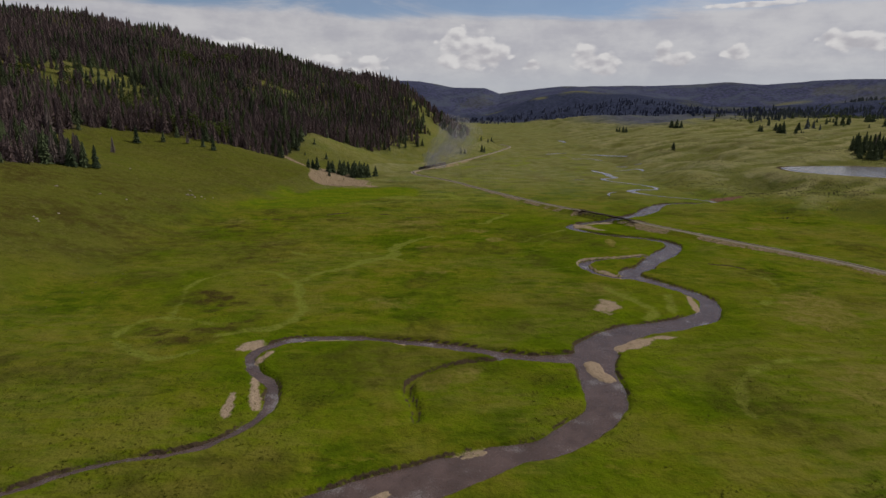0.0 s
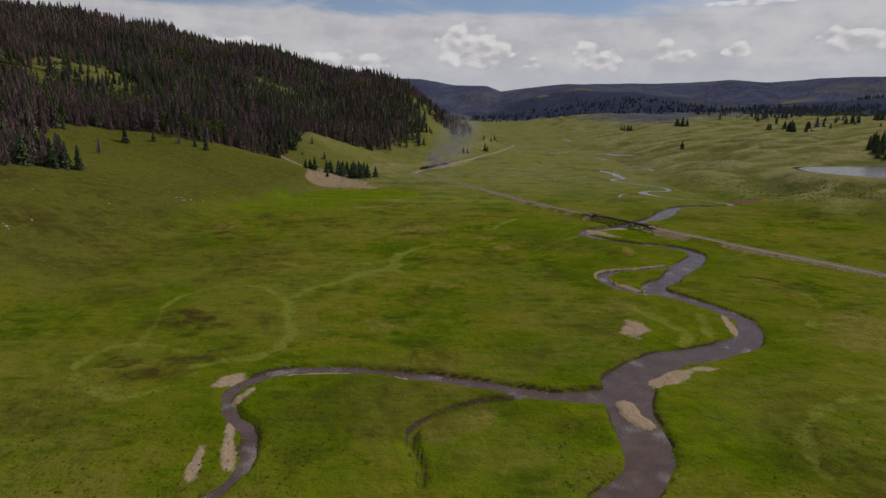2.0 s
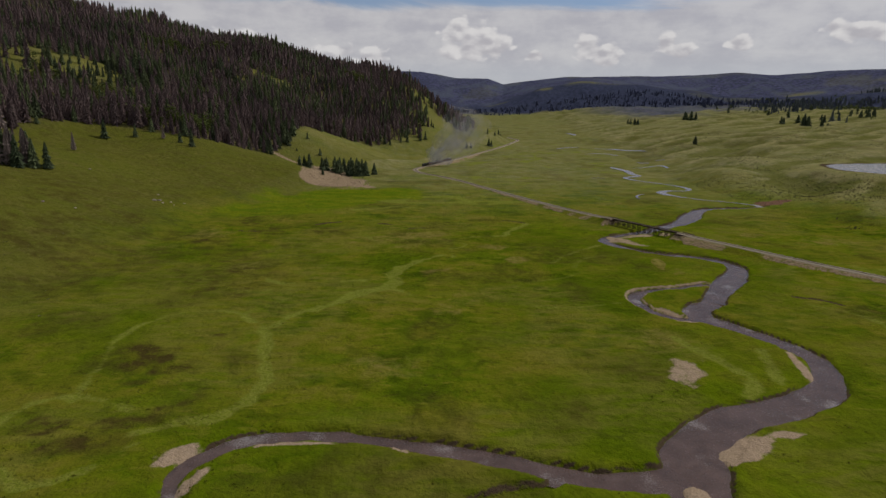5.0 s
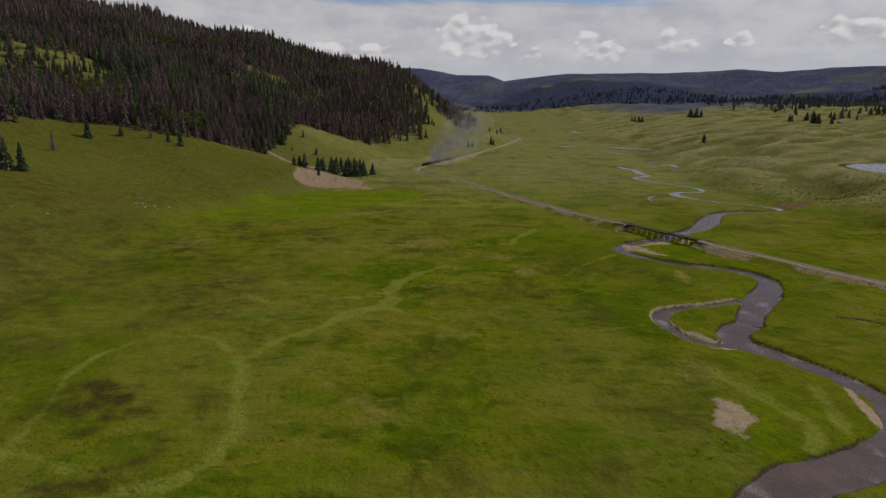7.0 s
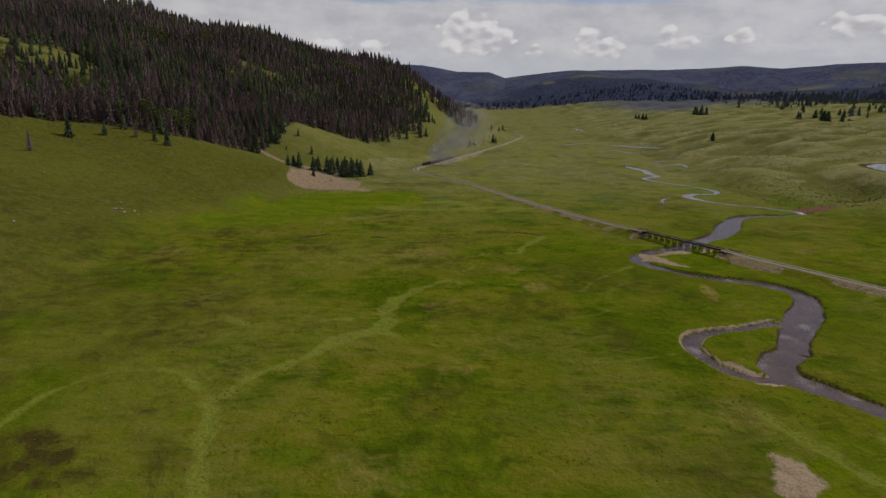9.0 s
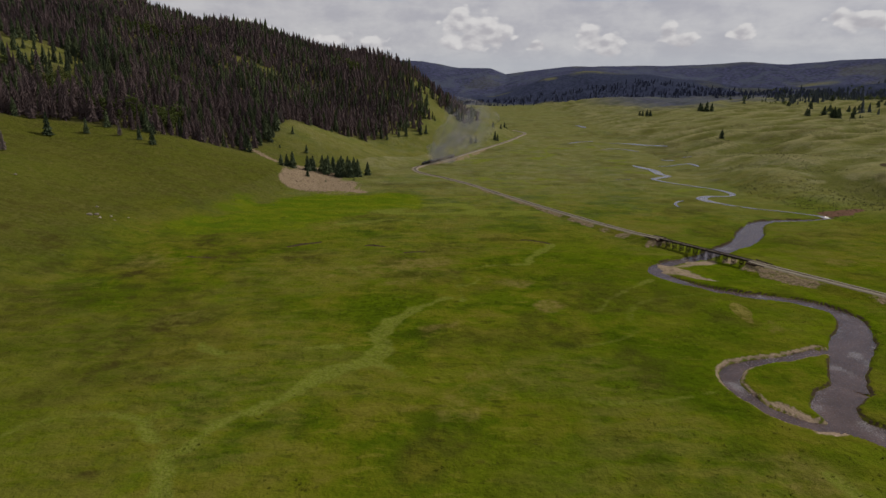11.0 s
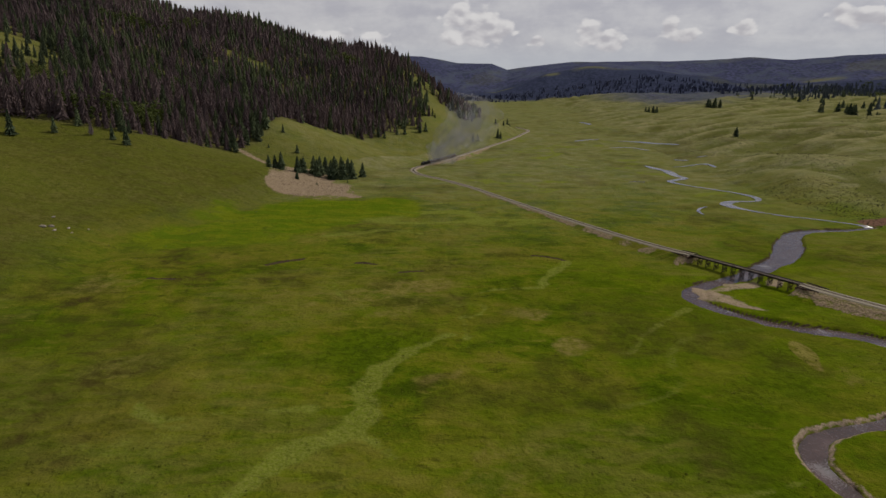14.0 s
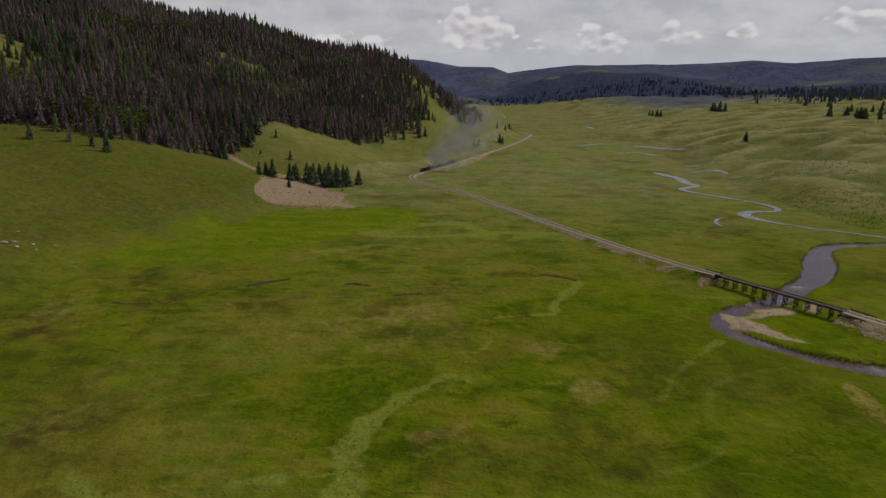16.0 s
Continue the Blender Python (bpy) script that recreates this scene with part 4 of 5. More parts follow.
def scatter(name, models, spots, material, label, category):
    """One mesh of many plants: spots are rows of x, y, z, height, spread, turn, tone, model."""
    vs, fs, tones, n = [], [], [], 0
    for k, (v, f) in enumerate(models):
        rows = spots[spots[:, 7].astype(int) % len(models) == k]
        if not len(rows):
            continue
        c, s = np.cos(rows[:, 5]), np.sin(rows[:, 5])
        x = (v[None, :, 0] * c[:, None] - v[None, :, 1] * s[:, None]) * rows[:, 4, None] + rows[:, 0, None]
        y = (v[None, :, 0] * s[:, None] + v[None, :, 1] * c[:, None]) * rows[:, 4, None] + rows[:, 1, None]
        z = v[None, :, 2] * rows[:, 3, None] + rows[:, 2, None]
        vs.append(np.stack([x, y, z], -1).reshape(-1, 3))
        fs.append((f[None] + (np.arange(len(rows)) * len(v))[:, None, None]).reshape(-1, 3) + n)
        tones.append(np.repeat(rows[:, 6], len(v)))
        n += len(rows) * len(v)
    mesh = tri_mesh(name, np.vstack(vs), np.vstack(fs))
    set_values(mesh, "tone", np.concatenate(tones))
    mesh.materials.append(material)
    return tagged(new(name, mesh), label, category, kind="stuff")


def heights(x, y):
    """Height of the finished ground for arrays."""
    i = np.clip(np.searchsorted(XS, x) - 1, 0, len(XS) - 2)
    j = np.clip(np.searchsorted(YS, y) - 1, 0, len(YS) - 2)
    u, v = (x - XS[i]) / (XS[i + 1] - XS[i]), (y - YS[j]) / (YS[j + 1] - YS[j])
    return (HEIGHT[j, i] * (1 - u) + HEIGHT[j, i + 1] * u) * (1 - v) + (HEIGHT[j + 1, i] * (1 - u) + HEIGHT[j + 1, i + 1] * u) * v


FOREST_EDGE = []


def build_forest():
    rng = np.random.default_rng(5)
    gap = 6.6
    x, y = np.meshgrid(np.arange(-1250, 200, gap), np.arange(390, 2250, gap))
    x = (x + rng.uniform(-0.5, 0.5, x.shape) * gap).ravel()
    y = (y + rng.uniform(-0.5, 0.5, y.shape) * gap).ravel()
    keep = (x > -0.80 * (y + 10) - 30) & (x < foot_line(y) + 10)
    keep &= rng.uniform(size=x.shape) < np.where(y < 1250, 1.0, 0.62)
    x, y = x[keep], y[keep]
    m = wood_mask(x, y)
    # a scattering of trees stands in the clearings, none on the grass below the edge
    keep = rng.uniform(size=x.shape) < np.where(m > 0.06, 0.9 * m + 0.02, 0.0)
    x, y, m = x[keep], y[keep], m[keep]
    z = heights(x, y)
    size = np.clip(rng.normal(16.5, 4.6, x.shape), 6, 28) * (1 + 0.22 * rolling(x, y, 80, 205, 2)) * (1 - 0.25 * step(0.5, 0.0, m))
    spots = np.stack([x, y, z - 0.2, size, size * rng.uniform(0.85, 1.2, x.shape), rng.uniform(0, 6.28, x.shape), np.clip(0.45 + 0.42 * rolling(x, y, 70, 203, 3) + rng.uniform(-0.32, 0.32, x.shape), 0, 1), rng.integers(0, 12, x.shape)], 1)
    s = foot_line(y) - x
    live = 0.30 + 0.28 * rolling(x, y, 130, 201, 3) + 0.30 * (1 - step(0.5, 1.0, m)) - 0.10 * step(1100, 1500, y)
    grove = np.minimum(np.hypot((x + 268) / 24, (y - 722) / 30), np.hypot((x + 372) / 42, (y - 768) / 26)) + 0.4 * rolling(x, y, 24, 209, 2)
    leaf = ((rolling(x, y, 80, 207, 3) + rng.uniform(-0.25, 0.25, x.shape) > 0.92) & (m > 0.5)) | (grove < 0.9)
    pick = rng.uniform(size=x.shape)
    front = (m < 0.9) & (m > 0.3) & (y < 900) & (pick < 0.45) & ~leaf
    chosen = np.flatnonzero(front)[:110]
    FOREST_EDGE.extend([tuple(spots[k]) + (bool(pick[k] * 2.2 < live[k] + 0.25),) for k in chosen])
    rest = np.ones(len(x), bool)
    rest[chosen] = False
    alive = (pick < live) & ~leaf & rest
    dead = ~alive & ~leaf & rest
    r = random.Random(3)
    near_live = [joined([trunk_shape(1, 0.014, 4), conifer(r, 1, 0.245, 11, 6, 0.04, 0.6, 0.35)]) for _ in range(4)]
    near_dead = [joined([trunk_shape(1, 0.016, 4, 0.97), conifer(r, 1, 0.225, 12, 6, 0.06, 0.50, 0.35)]) for _ in range(4)]
    far_live = [conifer(r, 1, 0.24, 5, 4, 0.04, 0.65, 0.25) for _ in range(4)]
    far_dead = [conifer(r, 1, 0.225, 6, 4, 0.06, 0.5, 0.35) for _ in range(4)]
    aspen = [joined([trunk_shape(1, 0.016, 4, 0.6), leafy(r, 1, 0.30, 14, 8)]) for _ in range(3)]
    close = y < 980
    scatter("live_spruce_wood", near_live, spots[alive & close], LIVE, "dark green spruces scattered through the mountain forest", "forest")
    scatter("dead_spruce_wood", near_dead, spots[dead & close], DEAD, "grey-brown beetle-killed spruces covering the mountainside", "forest")
    scatter("live_spruce_ridge", far_live, spots[alive & ~close], LIVE, "dark green spruces on the far mountain ridge", "forest")
    scatter("dead_spruce_ridge", far_dead, spots[dead & ~close], DEAD, "grey-brown dead spruces along the mountain ridge", "forest")
    few = spots[leaf & rest].copy()
    few[:, 3] *= 0.66
    few[:, 4] *= 0.9
    scatter("aspen_grove", aspen, few, ASPEN, "light green aspens between the spruces", "forest")
    # woods on the rolling upland and at the head of the valley
    n = 5200
    x, y = rng.uniform(480, 2300, n), rng.uniform(1350, 2750, n)
    field = rolling(x, y, 150, 211, 3) + 0.9 * step(1650, 2200, y - 0.25 * (x - 900)) + 0.4 * step(1500, 1900, y - 0.1 * (x - 900)) - 0.95
    keep = (x < 0.80 * y + 60) & (rng.uniform(size=n) < step(-0.12, 0.3, field) * step(0.40, 0.58, (x - 60) / y))
    x, y = x[keep], y[keep]
    size = np.clip(rng.normal(17, 4, x.shape), 8, 28)
    spots = np.stack([x, y, heights(x, y) - 0.2, size, size * rng.uniform(0.9, 1.3, x.shape), rng.uniform(0, 6.28, x.shape), rng.uniform(0, 1, x.shape), rng.integers(0, 12, x.shape)], 1)
    leaf = rolling(x, y, 120, 217, 2) > 0.25
    # needle colour of these far spruces includes the haze tint
    scatter("upland_spruce_wood", far_live, spots[~leaf], HAZED_SPRUCE, "dark spruce wood on the far upland", "forest")
    few = spots[leaf].copy()
    few[:, 3] *= 0.6
    scatter("upland_aspen_wood", aspen, few, ASPEN, "green aspen thickets on the far upland", "forest")
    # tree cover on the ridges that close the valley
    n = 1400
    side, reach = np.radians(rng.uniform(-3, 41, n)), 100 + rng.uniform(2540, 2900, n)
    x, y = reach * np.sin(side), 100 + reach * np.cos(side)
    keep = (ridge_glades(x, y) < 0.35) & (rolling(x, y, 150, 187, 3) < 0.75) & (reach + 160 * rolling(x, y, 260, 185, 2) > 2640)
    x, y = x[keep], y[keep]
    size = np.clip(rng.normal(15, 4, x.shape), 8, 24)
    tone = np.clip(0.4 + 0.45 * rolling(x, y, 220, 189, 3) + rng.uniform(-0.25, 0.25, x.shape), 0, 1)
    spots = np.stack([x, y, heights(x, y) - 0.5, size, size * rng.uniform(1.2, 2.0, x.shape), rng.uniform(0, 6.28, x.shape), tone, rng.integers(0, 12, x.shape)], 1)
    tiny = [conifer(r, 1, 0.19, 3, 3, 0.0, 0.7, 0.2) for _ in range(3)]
    scatter("ridge_forest", tiny, spots, HAZED_RIDGE, "dark spruce forest on the distant ridges", "forest")


build_forest()


def tree_models(kind, count, seed):
    """Trees of height 1 with a trunk and a crown of their own."""
    r = random.Random(seed)
    made = []
    for _ in range(count):
        tv, tf = trunk_shape(1, 0.017, 7, 0.95)
        if kind == "spruce":
            cv, cf = conifer(r, 1, 0.245, 14, 9, 0.04, 0.62, 0.18)
        elif kind == "dead":
            cv, cf = conifer(r, 1, 0.19, 14, 8, 0.08, 0.38, 0.18)
        else:
            cv, cf = leafy(r, 1, 0.30, 16, 9)
        trunk, crown = tri_mesh("trunk", tv, tf), tri_mesh("crown", cv, cf)
        trunk.materials.append(BARK)
        crown.materials.append({"spruce": SPRUCE, "dead": SNAG}.get(kind, ASPEN))
        if kind == "bush":
            set_values(crown, "tone", np.full(len(cv), r.random()))
        made.append((trunk, crown))
    return made


MODELS = {"spruce": tree_models("spruce", 5, 11), "dead": tree_models("dead", 4, 12)}


def plant(kind, x, y, height, label, group, k, wide=1.0):
    tree = new("spruce_tree" if kind == "spruce" else "dead_tree")
    trunk, crown = MODELS[kind][k % len(MODELS[kind])]
    mesh_part("trunk", trunk, tree)
    mesh_part("crown", crown, tree)
    tree.matrix_world = Matrix.LocRotScale((x, y, ground_at(x, y) - 0.1), Euler((0, 0, k * 2.4)), (height * wide, height * wide, height))
    return tagged(tree, label, "tree", group)


def build_single_trees():
    clump = [(-150, 704, 11), (-146, 709, 12), (-141, 711, 16), (-129, 720, 15), (-127, 725, 13), (-125, 726, 15), (-117, 732, 17), (-112, 735, 17), (-113, 727, 16),
             (-108, 741, 16), (-101, 730, 18), (-101, 748, 17), (-97, 736, 18), (-95, 751, 17), (-90, 733, 18), (-90, 760, 15), (-83, 737, 18), (-74, 745, 14)]
    for k, (x, y, h) in enumerate(clump):
        plant("spruce", x, y, h, "dark green spruce standing on the gravelly talus slope", "spruces on the talus", k, 1.45)
    for k, (x, y, h) in enumerate([(-123, 692, 7), (-107, 695, 2.6), (-83, 710, 2.6), (-141, 772, 8.5), (-168, 770, 4)]):
        plant("spruce", x, y, h, "small young spruce alone on the bare slope", "young spruces", k, 1.5)
    for k, (x, y, h) in enumerate([(47, 1071, 12), (55, 1086, 11), (91, 1147, 16), (96, 1152, 12), (98, 1270, 11), (115, 1293, 10), (126, 1330, 12), (134, 1360, 9)]):
        plant("spruce", x, y, h, "green spruce on the grassy slope above the railway", "spruces above the railway", k, 1.15)
    for k, (x, y, h) in enumerate([(-306, 565, 16), (-313, 626, 19), (-294, 646, 13), (-240, 645, 17), (-254, 652, 13), (-271, 654, 14), (-292, 493, 22), (-297, 483, 24), (-308, 482, 24), (-285, 497, 20)]):
        plant("dead" if k in (0, 5) else "spruce", x, y, h, "grey dying spruce in the meadow" if k in (0, 5) else "dark spruce at the lower edge of the forest", "spruces at the forest edge", k)
    r = random.Random(27)
    for k in range(46):
        a, q = r.uniform(0, 6.28), math.sqrt(r.random())
        x, y = -330 + 38 * q * math.cos(a), 488 + 26 * q * math.sin(a)
        dying = r.random() < 0.45
        plant("dead" if dying else "spruce", x, y, r.uniform(18, 27), "grey-brown dying spruce in a dense stand on the slope" if dying else "dark spruce in a dense stand on the slope", "stand on the near slope", k, r.uniform(1.0, 1.3))
    for k, (x, y, h) in enumerate([(-107, 957, 11), (-164, 811, 9), (-96, 978, 8), (-60, 1005, 12), (-50, 1012, 15), (-30, 1030, 16), (-22, 1040, 14), (-75, 985, 10)]):
        plant("spruce", x, y, h, "dark spruce on the open grass below the forest", "spruces below the forest", k)
    east = [(424, 1048, 14), (712, 1763, 25), (704, 1785, 26), (722, 1754, 25), (716, 1770, 24), (698, 1760, 22), (944, 2028, 17), (939, 1777, 18), (784, 1437, 17), (792, 1442, 15),
            (955, 1708, 17), (758, 1307, 22), (765, 1303, 21), (773, 1320, 19), (762, 1312, 20), (794, 1306, 17), (789, 1278, 12), (796, 1281, 10), (673, 1066, 5), (1020, 1491, 23),
            (1261, 1736, 29), (1286, 1751, 27), (988, 1352, 9), (996, 1314, 22), (554, 1798, 15), (563, 1790, 19), (570, 1784, 17), (548, 1804, 14), (1010, 1500, 18), (1030, 1485, 20)]
    for k, (x, y, h) in enumerate(east):
        plant("spruce", x, y, h, "lone dark spruce on a grassy knoll" if k == 0 else "dark spruce on the rolling upland meadow", "spruces on the upland", k, 1.6)
    r = random.Random(18)
    for k in range(34):
        y = r.uniform(1250, 1950)
        x = y * (0.55 + 0.22 * r.random() ** 0.8)
        if rolling(x, y, 120, 327, 2) > -0.25:
            plant("spruce", x, y, r.uniform(9, 22), "dark spruce on the rolling upland meadow", "spruces on the upland", k, r.uniform(1.3, 1.9))
    r = random.Random(8)
    for k in range(74):
        y = 798 + 75 * r.random() ** 1.3
        x = 0.705 * y + 3 + 110 * r.random()
        plant("dead" if r.random() < 0.2 else "spruce", x, y, r.uniform(16, 27), "tall spruce in the dense stand beside the pond", "stand beside the pond", k)
    for k, row in enumerate(FOREST_EDGE):
        plant("spruce" if row[8] else "dead", row[0], row[1], row[3], "green spruce in the front row of the forest" if row[8] else "grey-brown dead spruce in the front row of the forest", "front row of the forest", k)


build_single_trees()


# ---- wet threads of the upper valley ----
def build_braids():
    threads = [[(215, 1147, 2.4), (240, 1172, 3.4), (265, 1190, 2.4)], [(288, 1160, 2.4), (314, 1149, 4), (343, 1048, 2)], [(245, 1051, 2), (278, 1058, 3), (292, 1025, 2)], [(286, 916, 1.6), (296, 896, 2)],
               [(259, 848, 1.0), (292, 862, 2), (301, 854, 2.4), (298, 829, 1.4)], [(175, 734, 0.8), (182, 736, 1.2), (190, 735, 0.8)], [(339, 1640, 5), (344, 1600, 7), (340, 1564, 4)],
               [(181, 588, 0.6), (182, 599, 1.2), (188, 610, 1.0), (196, 617, 0.6)], [(310, 909, 1.6), (322, 906, 2)]]
    for row in threads:
        v, f = ribbon(curve(row, 4), lambda r: r[2], lambda r: 0.0, 3)
        v[:, 2] = heights(v[:, 0], v[:, 1]) + 0.25
        mesh = tri_mesh("water_thread", v, f, True)
        mesh.materials.append(POND)
        tagged(new("water_thread", mesh), "thin pale thread of water in the wet meadow", "stream", kind="structure")


build_braids()


# ---- railway ----
def build_track():
    bed = RAIL
    v, f = ribbon(bed, lambda r: 1.0, lambda r: 0.0, 2)
    p = np.asarray(bed)[:, :2]
    t = np.gradient(p, axis=0)
    t /= np.linalg.norm(t, axis=1)[:, None]
    side = np.stack([-t[:, 1], t[:, 0]], 1)
    top = np.array([rail_level(*r) for r in p])
    span = ((p - BRIDGE_A) @ (BRIDGE_B - BRIDGE_A)) / np.sum((BRIDGE_B - BRIDGE_A) ** 2)
    on_bridge = (span > 0.0) & (span < 1.0) & (np.hypot(p[:, 0] - 137.5, p[:, 1] - 447.5) < 40)
    track = new("railway_track")
    tagged(track, "narrow-gauge track on a pale ballast bed across the valley", "railway track", kind="structure")

    def strip(name, rows, profile, material, label=""):
        """A bar with that cross profile (offset, height) along the rows."""
        k = len(profile)
        verts = np.concatenate([np.concatenate([p[rows] + side[rows] * o, (top[rows] + h)[:, None]], 1) for o, h in profile]).reshape(k, -1, 3).transpose(1, 0, 2).reshape(-1, 3)
        j, i = np.meshgrid(np.arange(len(rows) - 1), np.arange(k), indexing="ij")
        a, b = (j * k + i).ravel(), (j * k + (i + 1) % k).ravel()
        mesh = tri_mesh(name, verts, np.stack([a, b, b + k, a + k], 1))
        mesh.materials.append(material)
        mesh_part(name, mesh, track, label)

    rows = np.flatnonzero(~on_bridge)
    cut = np.flatnonzero(np.diff(rows) > 1)[0]
    for rows in (rows[:cut + 1], rows[cut + 1:]):
        strip("ballast_bed", rows, [(-3.6, -0.85), (-2.5, 0.0), (2.5, 0.0), (3.6, -0.85)], GRAVEL, "pale tan ballast")
    every = np.arange(len(p))
    for o in (-0.46, 0.46):
        strip("rail", every, [(o - 0.06, 0.12), (o - 0.06, 0.28), (o + 0.06, 0.28), (o + 0.06, 0.12)], STEEL, "brown steel rail")
    # sleepers in one mesh
    dense = curve([tuple(r) for r in p], 0.62)
    q = np.gradient(dense, axis=0)
    q /= np.linalg.norm(q, axis=1)[:, None]
    cube = np.array([(a, b, c) for c in (0.0, 0.16) for a, b in ((-1, -1), (1, -1), (1, 1), (-1, 1))])
    quads = np.array([(0, 1, 2, 3), (4, 7, 6, 5), (0, 4, 5, 1), (1, 5, 6, 2), (2, 6, 7, 3), (3, 7, 4, 0)])
    n = len(dense)
    lev = np.array([rail_level(*r) for r in dense])
    out = np.stack([dense[:, 0, None] + q[:, 0, None] * cube[:, 0] * 0.11 - q[:, 1, None] * cube[:, 1] * 1.1,
                    dense[:, 1, None] + q[:, 1, None] * cube[:, 0] * 0.11 + q[:, 0, None] * cube[:, 1] * 1.1,
                    lev[:, None] + cube[:, 2] + 0 * q[:, 0, None]], -1).reshape(-1, 3)
    mesh = tri_mesh("sleepers", out, (quads[None] + (np.arange(n) * 8)[:, None, None]).reshape(-1, 4))
    mesh.materials.append(DUSTY)
    tagged(mesh_part("sleepers", mesh, track, "weathered timber sleepers"), kind="stuff")


build_track()


def build_trestle():
    a, b = Vector((*BRIDGE_A, 0)), Vector((*BRIDGE_B, 0))
    length = (b - a).length
    ahead = (b - a).normalized()
    bridge = new("trestle_bridge")
    turn = math.degrees(math.atan2(ahead.y, ahead.x))
    bridge.matrix_world = pose(a.x, a.y, 0, 0, 0, turn)
    tagged(bridge, "dark weathered timber railway trestle over the river", "bridge")
    top = float(rail_level(137.5, 447.5))

    def low(u):
        p = a + ahead * u
        return ground_at(p.x, p.y)

    for o in (-1.0, -0.5, 0.5, 1.0):
        part("stringer", box(bmesh.new(), (length + 1.2, 0.30, 0.52), (length / 2, o, top - 0.34), bevel=0.03), TIMBER, bridge)
    for o in (-1.75, 1.75):
        part("guard_timber", box(bmesh.new(), (length + 0.6, 0.22, 0.26), (length / 2, o, top + 0.16), bevel=0.02), TIMBER, bridge)
    part("deck", box(bmesh.new(), (length, 3.3, 0.10), (length / 2, 0, top - 0.03), bevel=0.01), TIMBER, bridge, "dark weathered plank deck")
    count = 12
    for k in range(count + 1):
        u = length * k / count
        base = min(low(u - 0.5), low(u + 0.5)) - 0.8
        if k in (0, count):
            wall = part("abutment", box(bmesh.new(), (0.5, 8.0, top - 0.7 - base), (u, 0, (top - 0.7 + base) / 2), bevel=0.03), RUSTY, bridge, "rusty brown timber abutment")
            for m in range(4):
                part("plank", box(bmesh.new(), (0.62, 8.1, 0.09), (u, 0, top - 1.0 - 0.6 * m), bevel=0.01), TIMBER, wall)
            continue
        cap = part("bent_cap", box(bmesh.new(), (0.36, 4.0, 0.36), (u, 0, top - 0.76), bevel=0.03), TIMBER, bridge)
        for o in (-1.5, -0.5, 0.5, 1.5):
            part("pile", rod(bmesh.new(), (u, o * 1.25, base), (u, o, top - 1.0), 0.16, 0.14), TIMBER, cap)
        part("girt", box(bmesh.new(), (0.16, 4.2, 0.22), (u, 0, (top + base) / 2), bevel=0.02), TIMBER, cap)
        for s in (-1, 1):
            d = Vector((0, 4.3, (top - 1.3) - (base + 1.1)))
            at = (u + 0.24 * s, 0, (top - 1.3 + base + 1.1) / 2)
            part("brace", box(bmesh.new(), (0.10, d.length, 0.27), at, Euler((s * math.atan2(d.z, d.y), 0, 0)).to_matrix(), 0.01), TIMBER, cap)
    # wing walls of timber along the banks
    for u, s in ((0, -1), (length, 1)):
        for o in (-4.0, 4.0):
            wing = part("wing_wall", box(bmesh.new(), (9.0, 0.22, 0.40), (u + s * 4.6, o, top - 0.10), Euler((0, s * 0.06, 0)).to_matrix(), 0.02), TIMBER, bridge, "dark timber wing wall")
            for m in range(3):
                long = 6.2 - 1.7 * m
                part("plank", box(bmesh.new(), (long, 0.20, 0.34), (u + s * (0.2 + long / 2), o, top - 0.56 - 0.38 * m), bevel=0.02), RUSTY, wing)
            for m in range(4):
                part("post", box(bmesh.new(), (0.24, 0.24, 1.9 - 0.3 * m), (u + s * (0.8 + 2.2 * m), o * 1.05, top - 0.95), bevel=0.02), TIMBER, wing)


build_trestle()


def along_rail(length):
    """Place and heading at that many metres along the railway."""
    d = np.r_[0, np.cumsum(np.hypot(*np.diff(RAIL, axis=0).T))]
    x, y = np.interp(length, d, RAIL[:, 0]), np.interp(length, d, RAIL[:, 1])
    x2, y2 = np.interp(length + 1.5, d, RAIL[:, 0]), np.interp(length + 1.5, d, RAIL[:, 1])
    return x, y, math.degrees(math.atan2(y2 - y, x2 - x))


BLACK = random_material("black_iron", (0.010, 0.010, 0.011), (0.030, 0.028, 0.027), 0.5, 1.2)
MAROON = random_material("maroon_paint", (0.060, 0.014, 0.012), (0.105, 0.028, 0.022), 0.6, 1.2)
OCHRE = random_material("ochre_paint", (0.20, 0.115, 0.030), (0.28, 0.17, 0.050), 0.6, 1.2)
ROOF = random_material("grey_roof", (0.045, 0.042, 0.042), (0.10, 0.095, 0.092), 0.8, 1.2)
PANE = random_material("dark_pane", (0.012, 0.013, 0.015), (0.03, 0.03, 0.034), 0.12, 1.2)


def wheel(parent, x, y, r, rim):
    w = part("wheel", rod(bmesh.new(), (x, y - 0.06, r), (x, y + 0.06, r), r, sides=18), BLACK, parent)
    part("hub", rod(bmesh.new(), (x, y - 0.10, r), (x, y + 0.10, r), r * 0.25, sides=8), rim, w)


